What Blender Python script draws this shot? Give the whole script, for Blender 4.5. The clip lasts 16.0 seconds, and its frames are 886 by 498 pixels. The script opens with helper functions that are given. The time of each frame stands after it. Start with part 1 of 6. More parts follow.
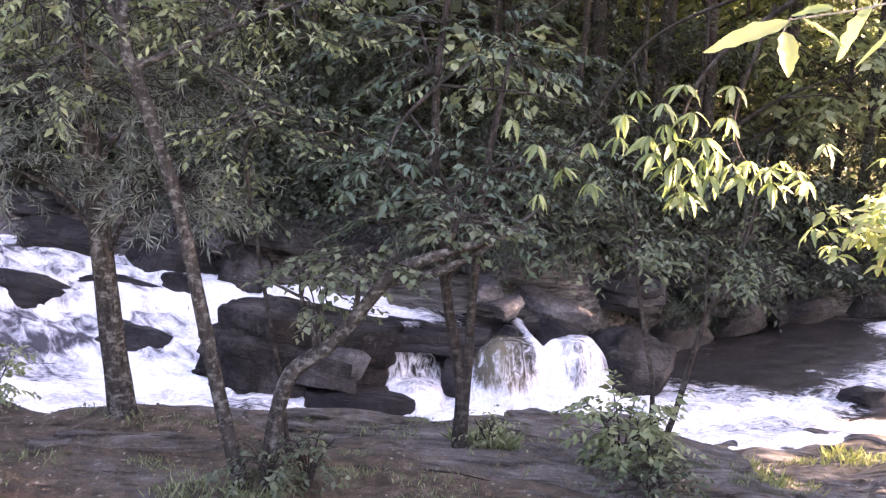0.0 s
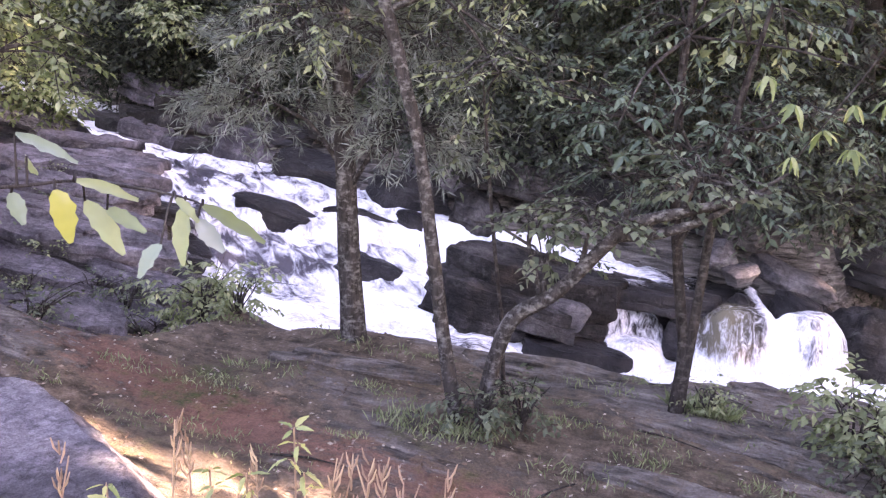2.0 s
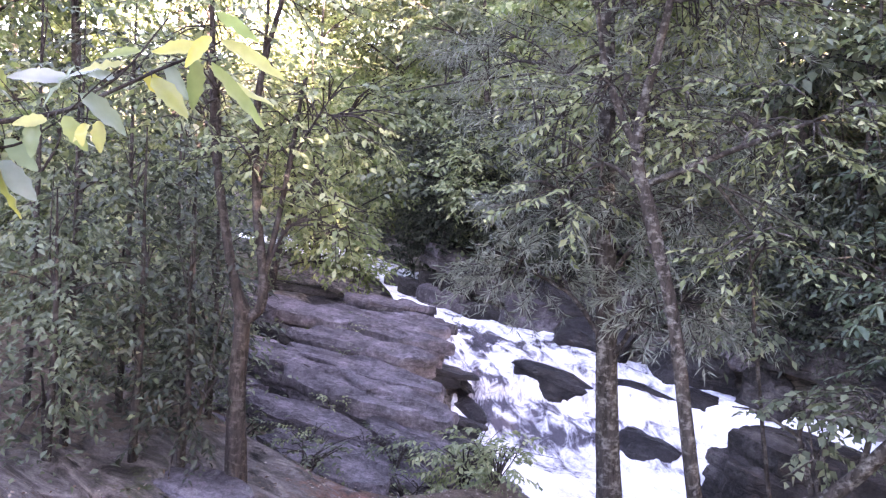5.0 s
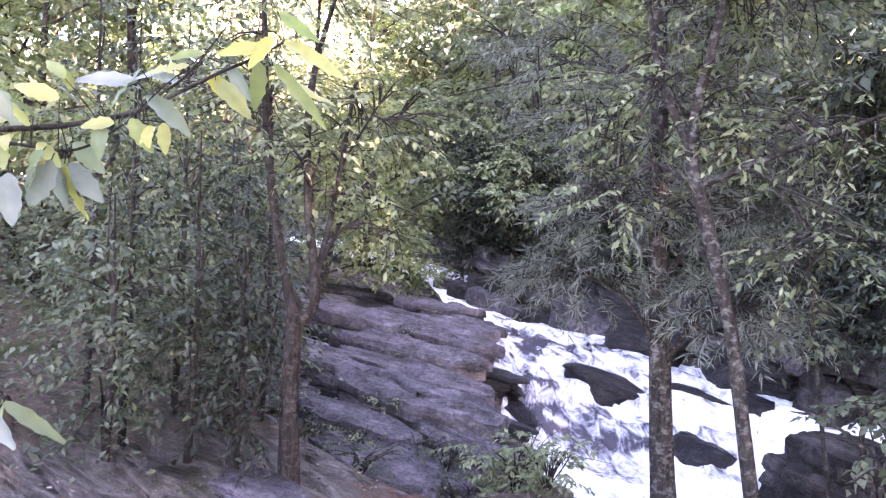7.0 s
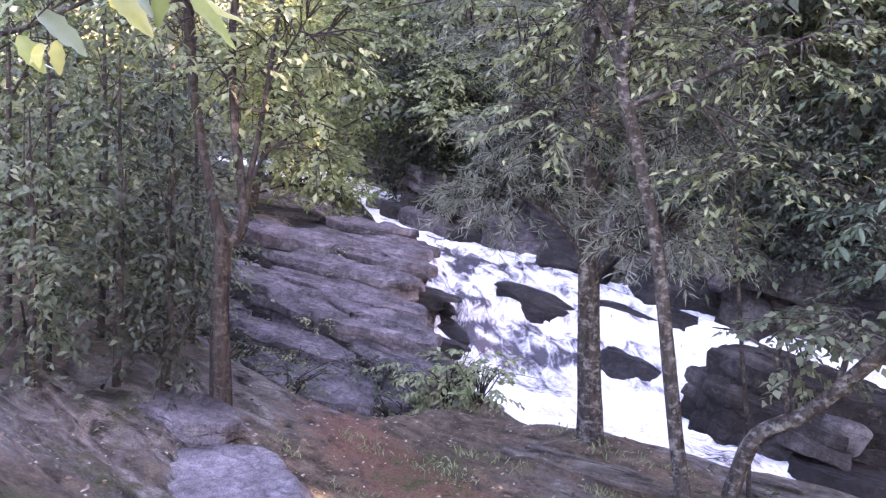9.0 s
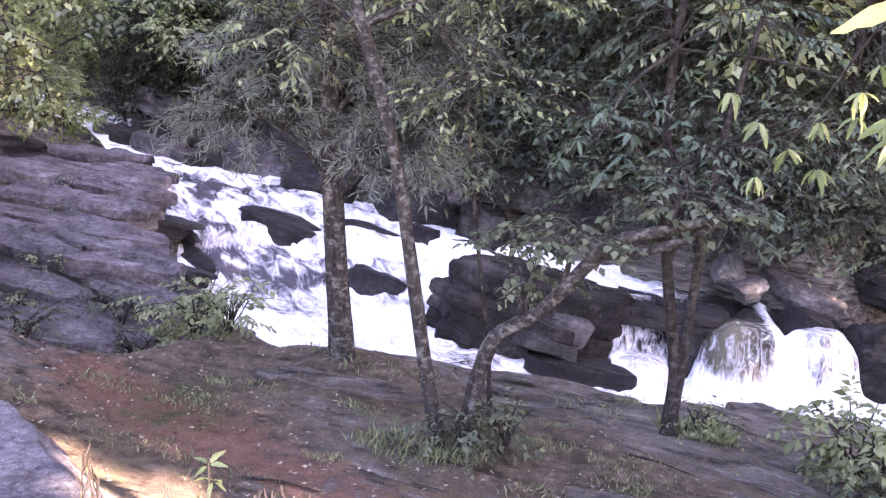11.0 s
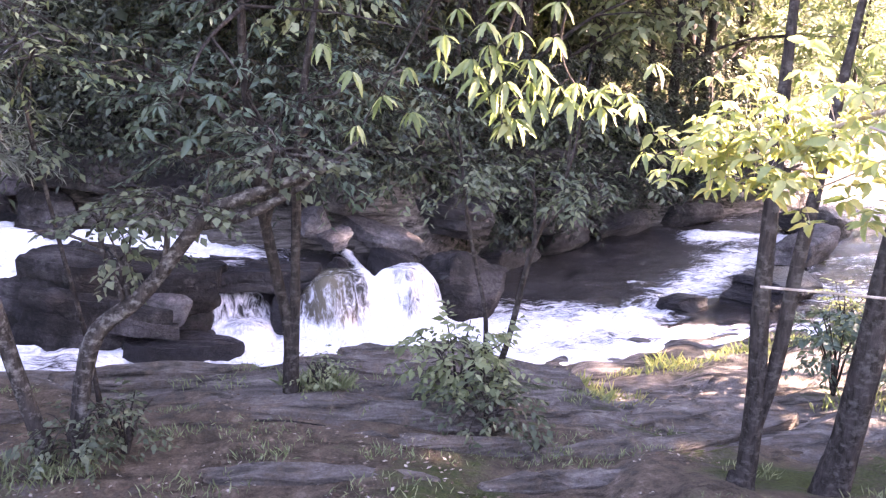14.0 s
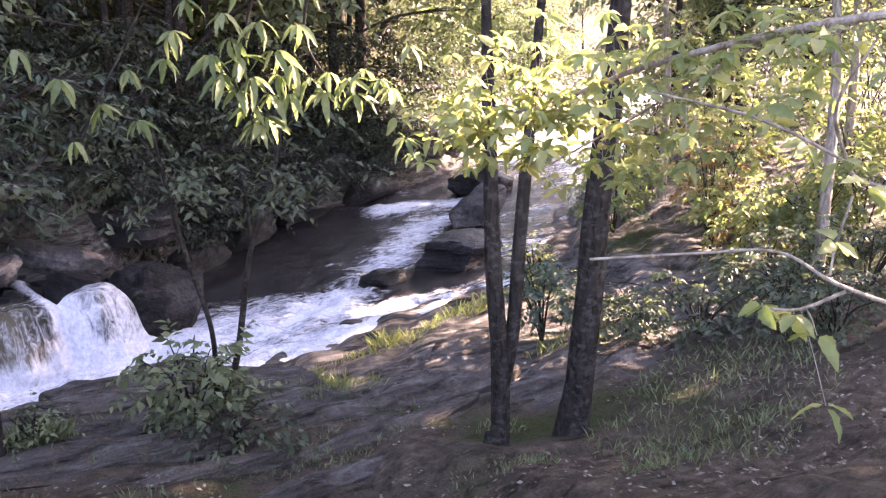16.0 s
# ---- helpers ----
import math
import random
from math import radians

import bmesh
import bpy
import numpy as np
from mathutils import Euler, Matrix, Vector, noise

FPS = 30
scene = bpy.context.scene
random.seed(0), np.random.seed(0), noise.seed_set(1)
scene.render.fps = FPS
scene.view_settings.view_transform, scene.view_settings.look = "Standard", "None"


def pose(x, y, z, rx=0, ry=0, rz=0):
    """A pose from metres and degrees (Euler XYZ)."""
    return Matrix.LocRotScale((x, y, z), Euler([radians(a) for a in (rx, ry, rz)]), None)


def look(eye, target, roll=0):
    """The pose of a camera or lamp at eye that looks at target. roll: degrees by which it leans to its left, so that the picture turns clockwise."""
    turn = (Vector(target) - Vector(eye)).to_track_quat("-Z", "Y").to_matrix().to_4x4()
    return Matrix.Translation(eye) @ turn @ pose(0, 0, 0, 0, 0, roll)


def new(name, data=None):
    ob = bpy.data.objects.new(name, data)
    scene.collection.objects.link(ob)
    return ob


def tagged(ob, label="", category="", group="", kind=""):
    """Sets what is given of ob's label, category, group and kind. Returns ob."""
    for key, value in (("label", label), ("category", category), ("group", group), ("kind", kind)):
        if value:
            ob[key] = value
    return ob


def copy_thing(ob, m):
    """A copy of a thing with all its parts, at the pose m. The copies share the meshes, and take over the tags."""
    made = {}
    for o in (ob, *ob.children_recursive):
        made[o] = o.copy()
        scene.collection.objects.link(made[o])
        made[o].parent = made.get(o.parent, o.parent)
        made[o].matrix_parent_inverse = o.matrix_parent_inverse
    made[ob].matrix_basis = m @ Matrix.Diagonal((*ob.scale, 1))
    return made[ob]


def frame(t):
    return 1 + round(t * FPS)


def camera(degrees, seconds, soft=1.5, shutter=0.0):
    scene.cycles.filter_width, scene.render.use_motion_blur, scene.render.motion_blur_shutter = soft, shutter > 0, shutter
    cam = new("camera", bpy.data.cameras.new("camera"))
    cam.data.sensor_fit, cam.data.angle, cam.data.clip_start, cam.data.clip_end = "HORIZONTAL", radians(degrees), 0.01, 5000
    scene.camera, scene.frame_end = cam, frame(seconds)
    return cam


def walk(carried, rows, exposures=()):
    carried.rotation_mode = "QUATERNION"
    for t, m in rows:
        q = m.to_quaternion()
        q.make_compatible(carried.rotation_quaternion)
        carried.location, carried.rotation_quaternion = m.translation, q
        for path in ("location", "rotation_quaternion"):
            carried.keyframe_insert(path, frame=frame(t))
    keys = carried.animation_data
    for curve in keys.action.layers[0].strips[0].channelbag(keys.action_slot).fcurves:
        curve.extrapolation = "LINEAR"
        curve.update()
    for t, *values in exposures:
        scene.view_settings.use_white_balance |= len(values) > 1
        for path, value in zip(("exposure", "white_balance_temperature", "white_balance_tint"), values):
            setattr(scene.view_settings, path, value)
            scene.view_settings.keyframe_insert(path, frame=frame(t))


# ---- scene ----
cam = camera(52.9, 16.0, soft=1.3)
PATH = [
    (0, (0.135, -0.095, 4.387), (-0.036, 9.784, 2.848), 1.98),
    (0.5, (0.112, -0.086, 4.387), (-0.759, 9.682, 2.431), 2.82),
    (1, (0.118, -0.089, 4.389), (-1.429, 9.563, 2.280), 2.40),
    (1.5, (0.117, -0.092, 4.391), (-2.257, 9.383, 2.249), 2.00),
    (2, (0.110, -0.084, 4.380), (-2.501, 9.311, 2.162), 4.13),
    (2.5, (0.112, -0.040, 4.379), (-2.826, 9.244, 2.106), 5.22),
    (3, (0.132, 0.052, 4.429), (-3.005, 9.372, 2.612), 2.87),
    (3.5, (0.263, 0.009, 4.449), (-4.488, 8.716, 3.171), 3.44),
    (4, (0.380, 0.113, 4.433), (-4.890, 8.561, 3.510), 5.01),
    (4.5, (0.428, 0.119, 4.428), (-5.122, 8.405, 3.693), 3.91),
    (5, (0.442, 0.150, 4.432), (-5.364, 8.271, 3.849), 3.78),
    (5.2, (0.454, 0.158, 4.434), (-5.363, 8.266, 3.794), 3.88),
    (7.5, (0.410, 0.148, 4.424), (-5.890, 7.893, 3.839), 3.30),
    (8, (0.401, 0.159, 4.422), (-5.874, 7.914, 3.732), 3.30),
    (8.2, (0.381, 0.184, 4.417), (-5.794, 8.009, 3.622), 3.40),
    (10.3, (0.465, 0.201, 4.475), (-3.618, 9.060, 2.274), 3.37),
    (10.5, (0.458, 0.208, 4.461), (-3.335, 9.210, 2.323), 3.38),
    (11, (0.436, 0.183, 4.440), (-2.485, 9.507, 2.311), 3.74),
    (11.5, (0.354, 0.216, 4.435), (-1.480, 9.774, 2.139), 2.53),
    (12, (0.282, 0.208, 4.434), (-0.627, 9.802, 1.764), 0.87),
    (12.5, (0.325, 0.239, 4.414), (0.089, 9.831, 1.596), 2.48),
    (13, (0.349, 0.241, 4.422), (0.929, 9.860, 1.752), 1.90),
    (13.5, (0.308, 0.241, 4.413), (1.659, 9.784, 1.747), 1.45),
    (14, (0.210, 0.324, 4.391), (1.934, 9.897, 2.069), 1.03),
    (14.5, (0.116, 0.461, 4.351), (2.219, 9.852, 1.635), 0.41),
    (15, (0.019, 0.511, 4.359), (2.742, 9.734, 1.615), 0.44),
    (15.5, (-0.073, 0.665, 4.387), (4.292, 9.314, 1.911), 0.19),
    (16, (-0.135, 0.723, 4.405), (4.976, 8.939, 1.879), -2.50),
]
walk(cam, [(t, look(eye, target, roll)) for t, eye, target, roll in PATH],
     exposures=[(t, e, w, m) for t, e, w, m in ((0.0, 4.95, 8400, 39), (2.0, 5.15, 8300, 44), (5.0, 5.3, 7500, 42), (8.2, 5.3, 7400, 43), (11.0, 5.25, 7800, 45), (12.5, 5.2, 7800, 45), (14.0, 5.15, 7600, 44), (15.0, 5.15, 7600, 43), (15.5, 4.6, 7600, 40), (16.0, 4.2, 7700, 38))])

# ---- sky and sun ----
SUN_AZ, SUN_EL = 98.0, 30.0            # degrees clockwise from +y, degrees above the horizon
world = bpy.data.worlds.new("sky")
scene.world = world
world.use_nodes = True
wn = world.node_tree.nodes
sky = wn.new("ShaderNodeTexSky")
sky.sky_type = "NISHITA"
sky.sun_disc = False
sky.sun_elevation = radians(SUN_EL)
sky.sun_rotation = radians(SUN_AZ)
world.node_tree.links.new(sky.outputs["Color"], wn["Background"].inputs["Color"])
wn["Background"].inputs["Strength"].default_value = 0.1
sun_data = bpy.data.lights.new("sun", "SUN")
sun_data.energy, sun_data.angle, sun_data.color = 4.8, radians(0.6), (1.0, 0.93, 0.8)
sun = new("sun", sun_data)
sa, se = radians(SUN_AZ), radians(SUN_EL)
sun.matrix_world = look((40 * math.sin(sa) * math.cos(se), 40 * math.cos(sa) * math.cos(se), 40 * math.sin(se)), (0, 0, 0))


# ---- materials ----
class Nodes:
    """A short hand for node materials."""

    def __init__(self, name):
        self.m = bpy.data.materials.new(name)
        self.m.use_nodes = True
        self.t = self.m.node_tree
        self.n = self.t.nodes
        self.p = self.n["Principled BSDF"]
        self.out = self.n["Material Output"]

    def add(self, kind, **kw):
        node = self.n.new(kind)
        for k, v in kw.items():
            node.inputs[k].default_value = v
        return node

    def link(self, a, b):
        self.t.links.new(a, b)

    def coord(self, scale=(1, 1, 1), turn=(0, 0, 0)):
        c = self.n.new("ShaderNodeTexCoord")
        mp = self.n.new("ShaderNodeMapping")
        mp.inputs["Scale"].default_value = scale
        mp.inputs["Rotation"].default_value = turn
        self.link(c.outputs["Object"], mp.inputs["Vector"])
        return mp.outputs["Vector"]

    def noise(self, vec, scale, detail=4.0, rough=0.55, dist=0.0):
        n = self.add("ShaderNodeTexNoise", Scale=scale, Detail=detail, Roughness=rough, Distortion=dist)
        self.link(vec, n.inputs["Vector"])
        return n.outputs["Fac"]

    def ramp(self, fac, stops):
        r = self.n.new("ShaderNodeValToRGB")
        el = r.color_ramp.elements
        while len(el) < len(stops):
            el.new(0.5)
        for e, (pos, col) in zip(el, stops):
            e.position = pos
            e.color = (*col, 1) if len(col) == 3 else (col[0],) * 3 + (1,)
        self.link(fac, r.inputs["Fac"])
        return r.outputs["Color"]

    def mix(self, fac, a, b, mode="MIX"):
        m = self.n.new("ShaderNodeMix")
        m.data_type, m.blend_type = "RGBA", mode
        if isinstance(fac, (int, float)):
            m.inputs[0].default_value = fac
        else:
            self.link(fac, m.inputs[0])
        for val, i in ((a, 6), (b, 7)):
            if isinstance(val, tuple):
                m.inputs[i].default_value = (*val, 1)
            else:
                self.link(val, m.inputs[i])
        return m.outputs[2]

    def math(self, op, a, b=0.5, clamp=False):
        m = self.n.new("ShaderNodeMath")
        m.operation, m.use_clamp = op, clamp
        for val, i in ((a, 0), (b, 1)):
            if isinstance(val, (int, float)):
                m.inputs[i].default_value = val
            else:
                self.link(val, m.inputs[i])
        return m.outputs[0]

    def attr(self, name):
        a = self.n.new("ShaderNodeAttribute")
        a.attribute_name = name
        return a.outputs["Fac"]

    def bump(self, height, strength=0.5, dist=0.02):
        b = self.add("ShaderNodeBump", Strength=strength, Distance=dist)
        self.link(height, b.inputs["Height"])
        self.link(b.outputs["Normal"], self.p.inputs["Normal"])
        return b

    def rnd(self):
        o = self.n.new("ShaderNodeObjectInfo")
        return o.outputs["Random"]

    def island(self):
        g = self.n.new("ShaderNodeNewGeometry")
        return g.outputs["Random Per Island"]


def rock_material(name, dark, mid, light, rough=0.8, wet=0.0, streak=9.0):
    k = Nodes(name)
    v = k.coord()
    big = k.noise(v, 1.1, 5, 0.6)
    fine = k.noise(v, 14.0, 6, 0.65)
    speck = k.noise(v, 70.0, 3, 0.6)
    lay = k.noise(k.coord((0.9, 1.1, streak * 0.55), (0.12, -0.16, 0)), 2.2, 7, 0.68, 0.4)
    col = k.ramp(big, [(0.3, dark), (0.5, mid), (0.72, light)])
    col = k.mix(0.5, col, k.ramp(lay, [(0.3, (0.4,)), (0.5, (0.95,)), (0.72, (1.3,))]), "MULTIPLY")
    col = k.mix(0.85, col, k.ramp(fine, [(0.3, (0.5,)), (0.7, (1.55,))]), "MULTIPLY")
    col = k.mix(0.6, col, k.ramp(speck, [(0.35, (0.55,)), (0.65, (1.45,))]), "MULTIPLY")
    crack = k.add("ShaderNodeTexVoronoi", Scale=1.0)
    crack.feature = "DISTANCE_TO_EDGE"
    warp = k.n.new("ShaderNodeVectorMath")
    wob = k.add("ShaderNodeTexNoise", Scale=2.5, Detail=4.0)
    k.link(v, wob.inputs["Vector"])
    k.link(k.coord((0.42, 0.8, 3.8), (0.1, -0.14, 0)), warp.inputs[0])
    k.link(wob.outputs["Color"], warp.inputs[1])
    k.link(warp.outputs[0], crack.inputs["Vector"])
    gap = k.ramp(crack.outputs["Distance"], [(0.0, (0.3,)), (0.035, (1.0,))])
    col = k.mix(0.5, col, gap, "MULTIPLY")
    lichen = k.ramp(k.noise(v, 3.1, 6, 0.7), [(0.60, (0.0,)), (0.70, (0.6 * (1 - wet),))])
    col = k.mix(lichen, col, k.mix(speck, (0.6 * light[0], 0.62 * light[0], 0.5 * light[0]), (1.35 * light[0], 1.35 * light[0], 1.25 * light[0])))
    k.link(col, k.p.inputs["Base Color"])
    k.p.inputs["Roughness"].default_value = rough - 0.45 * wet
    k.p.inputs["Specular IOR Level"].default_value = 0.12 + 0.12 * wet
    h = k.math("ADD", k.math("MULTIPLY", lay, 0.8), k.math("ADD", k.math("MULTIPLY", fine, 1.0), k.math("MULTIPLY", speck, 0.25)))
    h = k.math("ADD", h, k.math("MULTIPLY", gap, 0.3))
    k.bump(h, 1.0, 0.06)
    return k.m


ROCK = rock_material("grey_gneiss", (0.028, 0.025, 0.027), (0.08, 0.071, 0.078), (0.20, 0.18, 0.197))
WET = rock_material("wet_dark_gneiss", (0.008, 0.007, 0.008), (0.018, 0.016, 0.017), (0.044, 0.040, 0.040), wet=0.7)
# dark gneiss without moss; the far bank's shade is put into its colour
DARK_SHADED = rock_material("shaded_dark_gneiss", (0.010, 0.009, 0.009), (0.028, 0.025, 0.024), (0.10, 0.09, 0.088))
PALE = rock_material("pale_boulder_stone", (0.03, 0.027, 0.028), (0.075, 0.068, 0.069), (0.175, 0.16, 0.16), streak=4.0)


def ground_material():
    k = Nodes("bank_ground")
    v = k.coord()
    big = k.noise(v, 0.9, 6, 0.65)
    mid = k.noise(v, 6.0, 6, 0.65)
    fine = k.noise(v, 45.0, 5, 0.7)
    lay = k.noise(k.coord((0.8, 2.2, 6.0), (0, 0, -0.15)), 2.0, 6, 0.62, 0.8)
    rock = k.ramp(lay, [(0.32, (0.026, 0.023, 0.02)), (0.5, (0.105, 0.094, 0.086)), (0.7, (0.235, 0.21, 0.197))])
    rock = k.mix(0.6, rock, k.ramp(fine, [(0.3, (0.5,)), (0.7, (1.45,))]), "MULTIPLY")
    soil = k.ramp(mid, [(0.32, (0.04, 0.031, 0.022)), (0.55, (0.105, 0.08, 0.06)), (0.75, (0.21, 0.165, 0.13))])
    soil = k.mix(0.6, soil, k.ramp(fine, [(0.3, (0.45,)), (0.7, (1.6,))]), "MULTIPLY")
    red = k.ramp(mid, [(0.3, (0.077, 0.041, 0.031)), (0.7, (0.189, 0.101, 0.076))])
    red = k.mix(0.6, red, k.ramp(fine, [(0.3, (0.5,)), (0.7, (1.6,))]), "MULTIPLY")
    seam = k.ramp(k.noise(k.coord((0.7, 3.4, 7.0), (0, 0, -0.12)), 1.9, 7, 0.66, 0.3), [(0.34, (0.18,)), (0.44, (1.0,))])
    rock = k.mix(0.9, rock, seam, "MULTIPLY")
    soil = k.mix(0.55, soil, seam, "MULTIPLY")
    moss = k.ramp(fine, [(0.3, (0.02, 0.03, 0.012)), (0.7, (0.07, 0.085, 0.03))])

    def mask(name):
        a = k.math("ADD", k.attr(name), k.math("MULTIPLY", k.math("SUBTRACT", mid, 0.5), 1.2))
        a = k.math("MULTIPLY", k.math("SUBTRACT", a, 0.35), 3.2, clamp=True)
        return a

    col = k.mix(mask("soil"), rock, soil)
    col = k.mix(mask("red"), col, red)
    col = k.mix(mask("moss"), col, moss)
    k.link(col, k.p.inputs["Base Color"])
    k.p.inputs["Roughness"].default_value = 0.9
    k.p.inputs["Specular IOR Level"].default_value = 0.12
    h = k.math("ADD", k.math("MULTIPLY", lay, 0.9), k.math("ADD", k.math("MULTIPLY", mid, 0.7), k.math("MULTIPLY", fine, 0.8)))
    h = k.math("ADD", h, k.math("MULTIPLY", seam, 0.9))
    k.bump(h, 1.0, 0.07)
    return k.m


GROUND = ground_material()


def bark_material(name, a, b, patch=None):
    k = Nodes(name)
    v = k.coord((1, 1, 0.28))
    n1 = k.noise(v, 24.0, 6, 0.65, 0.4)
    n2 = k.noise(k.coord((1, 1, 1.4)), 13.0, 5, 0.65)
    col = k.ramp(n1, [(0.35, a), (0.65, b)])
    if patch:
        col = k.mix(k.ramp(n2, [(0.5, (0.0,)), (0.68, (1.0,))]), col, patch)
    k.link(col, k.p.inputs["Base Color"])
    k.p.inputs["Roughness"].default_value = 0.95
    k.p.inputs["Specular IOR Level"].default_value = 0.08
    k.bump(n1, 0.9, 0.03)
    return k.m


BARK = bark_material("dark_furrowed_bark", (0.011, 0.009, 0.008), (0.041, 0.034, 0.031), (0.069, 0.064, 0.057))
BARK_PALE = bark_material("lichen_spotted_bark", (0.013, 0.011, 0.010), (0.045, 0.039, 0.035), (0.13, 0.125, 0.115))
TWIG = bark_material("pale_twig_bark", (0.13, 0.10, 0.08), (0.36, 0.31, 0.26))


def leaf_material(name, a, b, c, trans=0.35, gloss=0.5):
    """Leaves that let light through; each leaf has its own tint between a, b and c."""
    k = Nodes(name)
    r = k.math("FRACT", k.math("ADD", k.island(), k.math("MULTIPLY", k.rnd(), 3.7)))
    col = k.ramp(r, [(0.0, a), (0.5, b), (1.0, c)])
    col = k.mix(0.5, col, k.ramp(k.noise(k.coord(), 30.0, 3), [(0.3, (0.7,)), (0.7, (1.25,))]), "MULTIPLY")
    k.link(col, k.p.inputs["Base Color"])
    k.p.inputs["Roughness"].default_value = gloss
    k.p.inputs["Specular IOR Level"].default_value = 0.25
    tr = k.add("ShaderNodeBsdfTranslucent")
    k.link(k.mix(0.6, col, (1.22, 1.38, 0.82), "MULTIPLY"), tr.inputs["Color"])
    sh = k.n.new("ShaderNodeMixShader")
    sh.inputs[0].default_value = trans
    k.link(k.p.outputs[0], sh.inputs[1])
    k.link(tr.outputs[0], sh.inputs[2])
    k.link(sh.outputs[0], k.out.inputs["Surface"])
    return k.m


LEAF_DARK = leaf_material("dark_green_leaf", (0.039, 0.051, 0.030), (0.068, 0.083, 0.052), (0.117, 0.134, 0.086))
# near-black leaf: deep shade is put into the foliage colour
LEAF_SHADE = leaf_material("shade_dark_leaf", (0.014, 0.019, 0.012), (0.024, 0.031, 0.02), (0.045, 0.055, 0.036), 0.2)
LEAF_MID = leaf_material("mid_green_leaf", (0.083, 0.102, 0.052), (0.138, 0.163, 0.086), (0.22, 0.238, 0.136))
LEAF_LIGHT = leaf_material("light_green_leaf", (0.095, 0.125, 0.05), (0.15, 0.18, 0.085), (0.24, 0.255, 0.13), 0.5)
# yellow-green leaf, made paler and brighter to carry sunlight in its colour
LEAF_SUN_YELLOW = leaf_material("sunlit_yellow_leaf", (0.15, 0.185, 0.07), (0.24, 0.265, 0.12), (0.38, 0.345, 0.14), 0.5)
# silver and yellow tints put sky sheen and light shining through into the colour
LEAF_SHEEN = leaf_material("sky_sheen_leaf", (0.17, 0.19, 0.18), (0.11, 0.15, 0.075), (0.30, 0.27, 0.06), 0.35, 0.3)
LEAF_TEAL = leaf_material("blue_green_leaf", (0.036, 0.058, 0.041), (0.058, 0.086, 0.062), (0.095, 0.125, 0.088))
LEAF_RUST = leaf_material("rusty_leaf", (0.18, 0.09, 0.05), (0.25, 0.14, 0.07), (0.30, 0.20, 0.08), 0.4)
NEEDLE = leaf_material("pine_needles", (0.09, 0.104, 0.087), (0.14, 0.157, 0.133), (0.2, 0.214, 0.186), 0.2, 0.5)
DRY = leaf_material("dry_stalk", (0.20, 0.13, 0.09), (0.30, 0.19, 0.13), (0.38, 0.27, 0.17), 0.2, 0.6)
LITTER = leaf_material("dead_leaf", (0.06, 0.037, 0.026), (0.12, 0.08, 0.055), (0.30, 0.26, 0.22), 0.1, 0.7)


def water_material():
    k = Nodes("stream_water")
    fall = k.attr("fall")
    n_fall = k.noise(k.coord((6, 2.4, 1.9)), 1.6, 8, 0.75, 0.8)
    n_run = k.noise(k.coord((1.6, 5.0, 3.0), (0, 0, 0.12)), 1.5, 7, 0.72, 1.4)
    tilt = k.coord((1, 1, 1), (0, 0, 0.70))
    along = k.n.new("ShaderNodeMapping")
    along.inputs["Scale"].default_value = (1.0, 2.1, 1.0)
    k.link(tilt, along.inputs["Vector"])
    n_slope = k.noise(along.outputs["Vector"], 1.9, 8, 0.68, 0.7)
    n_slope = k.math("ADD", k.math("MULTIPLY", n_slope, 1.0), 0.0)
    n = k.mix(k.attr("slope"), k.mix(fall, n_run, n_fall), n_slope)
    f = k.math("ADD", k.attr("foam"), k.math("MULTIPLY", k.math("SUBTRACT", n, 0.5), 2.7))
    f = k.math("MULTIPLY", k.math("SUBTRACT", f, 0.22), 1.35, clamp=True)
    fine = k.noise(k.coord(), 16.0, 5, 0.7)
    body = k.ramp(k.attr("tea"), [(0.0, (0.012, 0.010, 0.010)), (1.0, (0.19, 0.165, 0.11))])
    body = k.mix(k.math("MULTIPLY", k.attr("slope"), 0.8), body, (0.05, 0.044, 0.056))
    white = k.ramp(fine, [(0.3, (0.52, 0.52, 0.58)), (0.62, (0.84, 0.83, 0.86))])
    col = k.mix(f, body, white)
    k.link(col, k.p.inputs["Base Color"])
    k.link(k.math("ADD", k.math("MULTIPLY", f, 0.5), 0.08), k.p.inputs["Roughness"])
    k.p.inputs["IOR"].default_value = 1.33
    h = k.math("ADD", k.math("MULTIPLY", n, 1.2), k.math("MULTIPLY", fine, 0.5))
    k.bump(h, 0.8, 0.06)
    return k.m


WATER = water_material()


# ---- geometry helpers ----
def smooth(a, b, x):
    t = np.clip((x - a) / (b - a), 0, 1)
    return t * t * (3 - 2 * t)


def hashed(i, j, k, seed):
    h = (i * 374761393 + j * 668265263 + k * 1442695041 + seed * 1274126177) & 0xFFFFFFFF
    h = ((h ^ (h >> 13)) * 1274126177) & 0xFFFFFFFF
    h = ((h ^ (h >> 16)) * 2246822519) & 0xFFFFFFFF
    return ((h ^ (h >> 15)) & 0xFFFFFF) / float(0xFFFFFF)


def vnoise(x, y, z=0.0, seed=0):
    """Value noise, 0 to 1, on arrays."""
    x, y, z = np.broadcast_arrays(np.asarray(x, float), np.asarray(y, float), np.asarray(z, float))
    i, j, k = (np.floor(v).astype(np.int64) for v in (x, y, z))
    u, v, w = x - i, y - j, z - k
    u, v, w = (s * s * (3 - 2 * s) for s in (u, v, w))
    out = 0
    for a in (0, 1):
        for b in (0, 1):
            for c in (0, 1):
                out = out + hashed(i + a, j + b, k + c, seed) * (u if a else 1 - u) * (v if b else 1 - v) * (w if c else 1 - w)
    return out


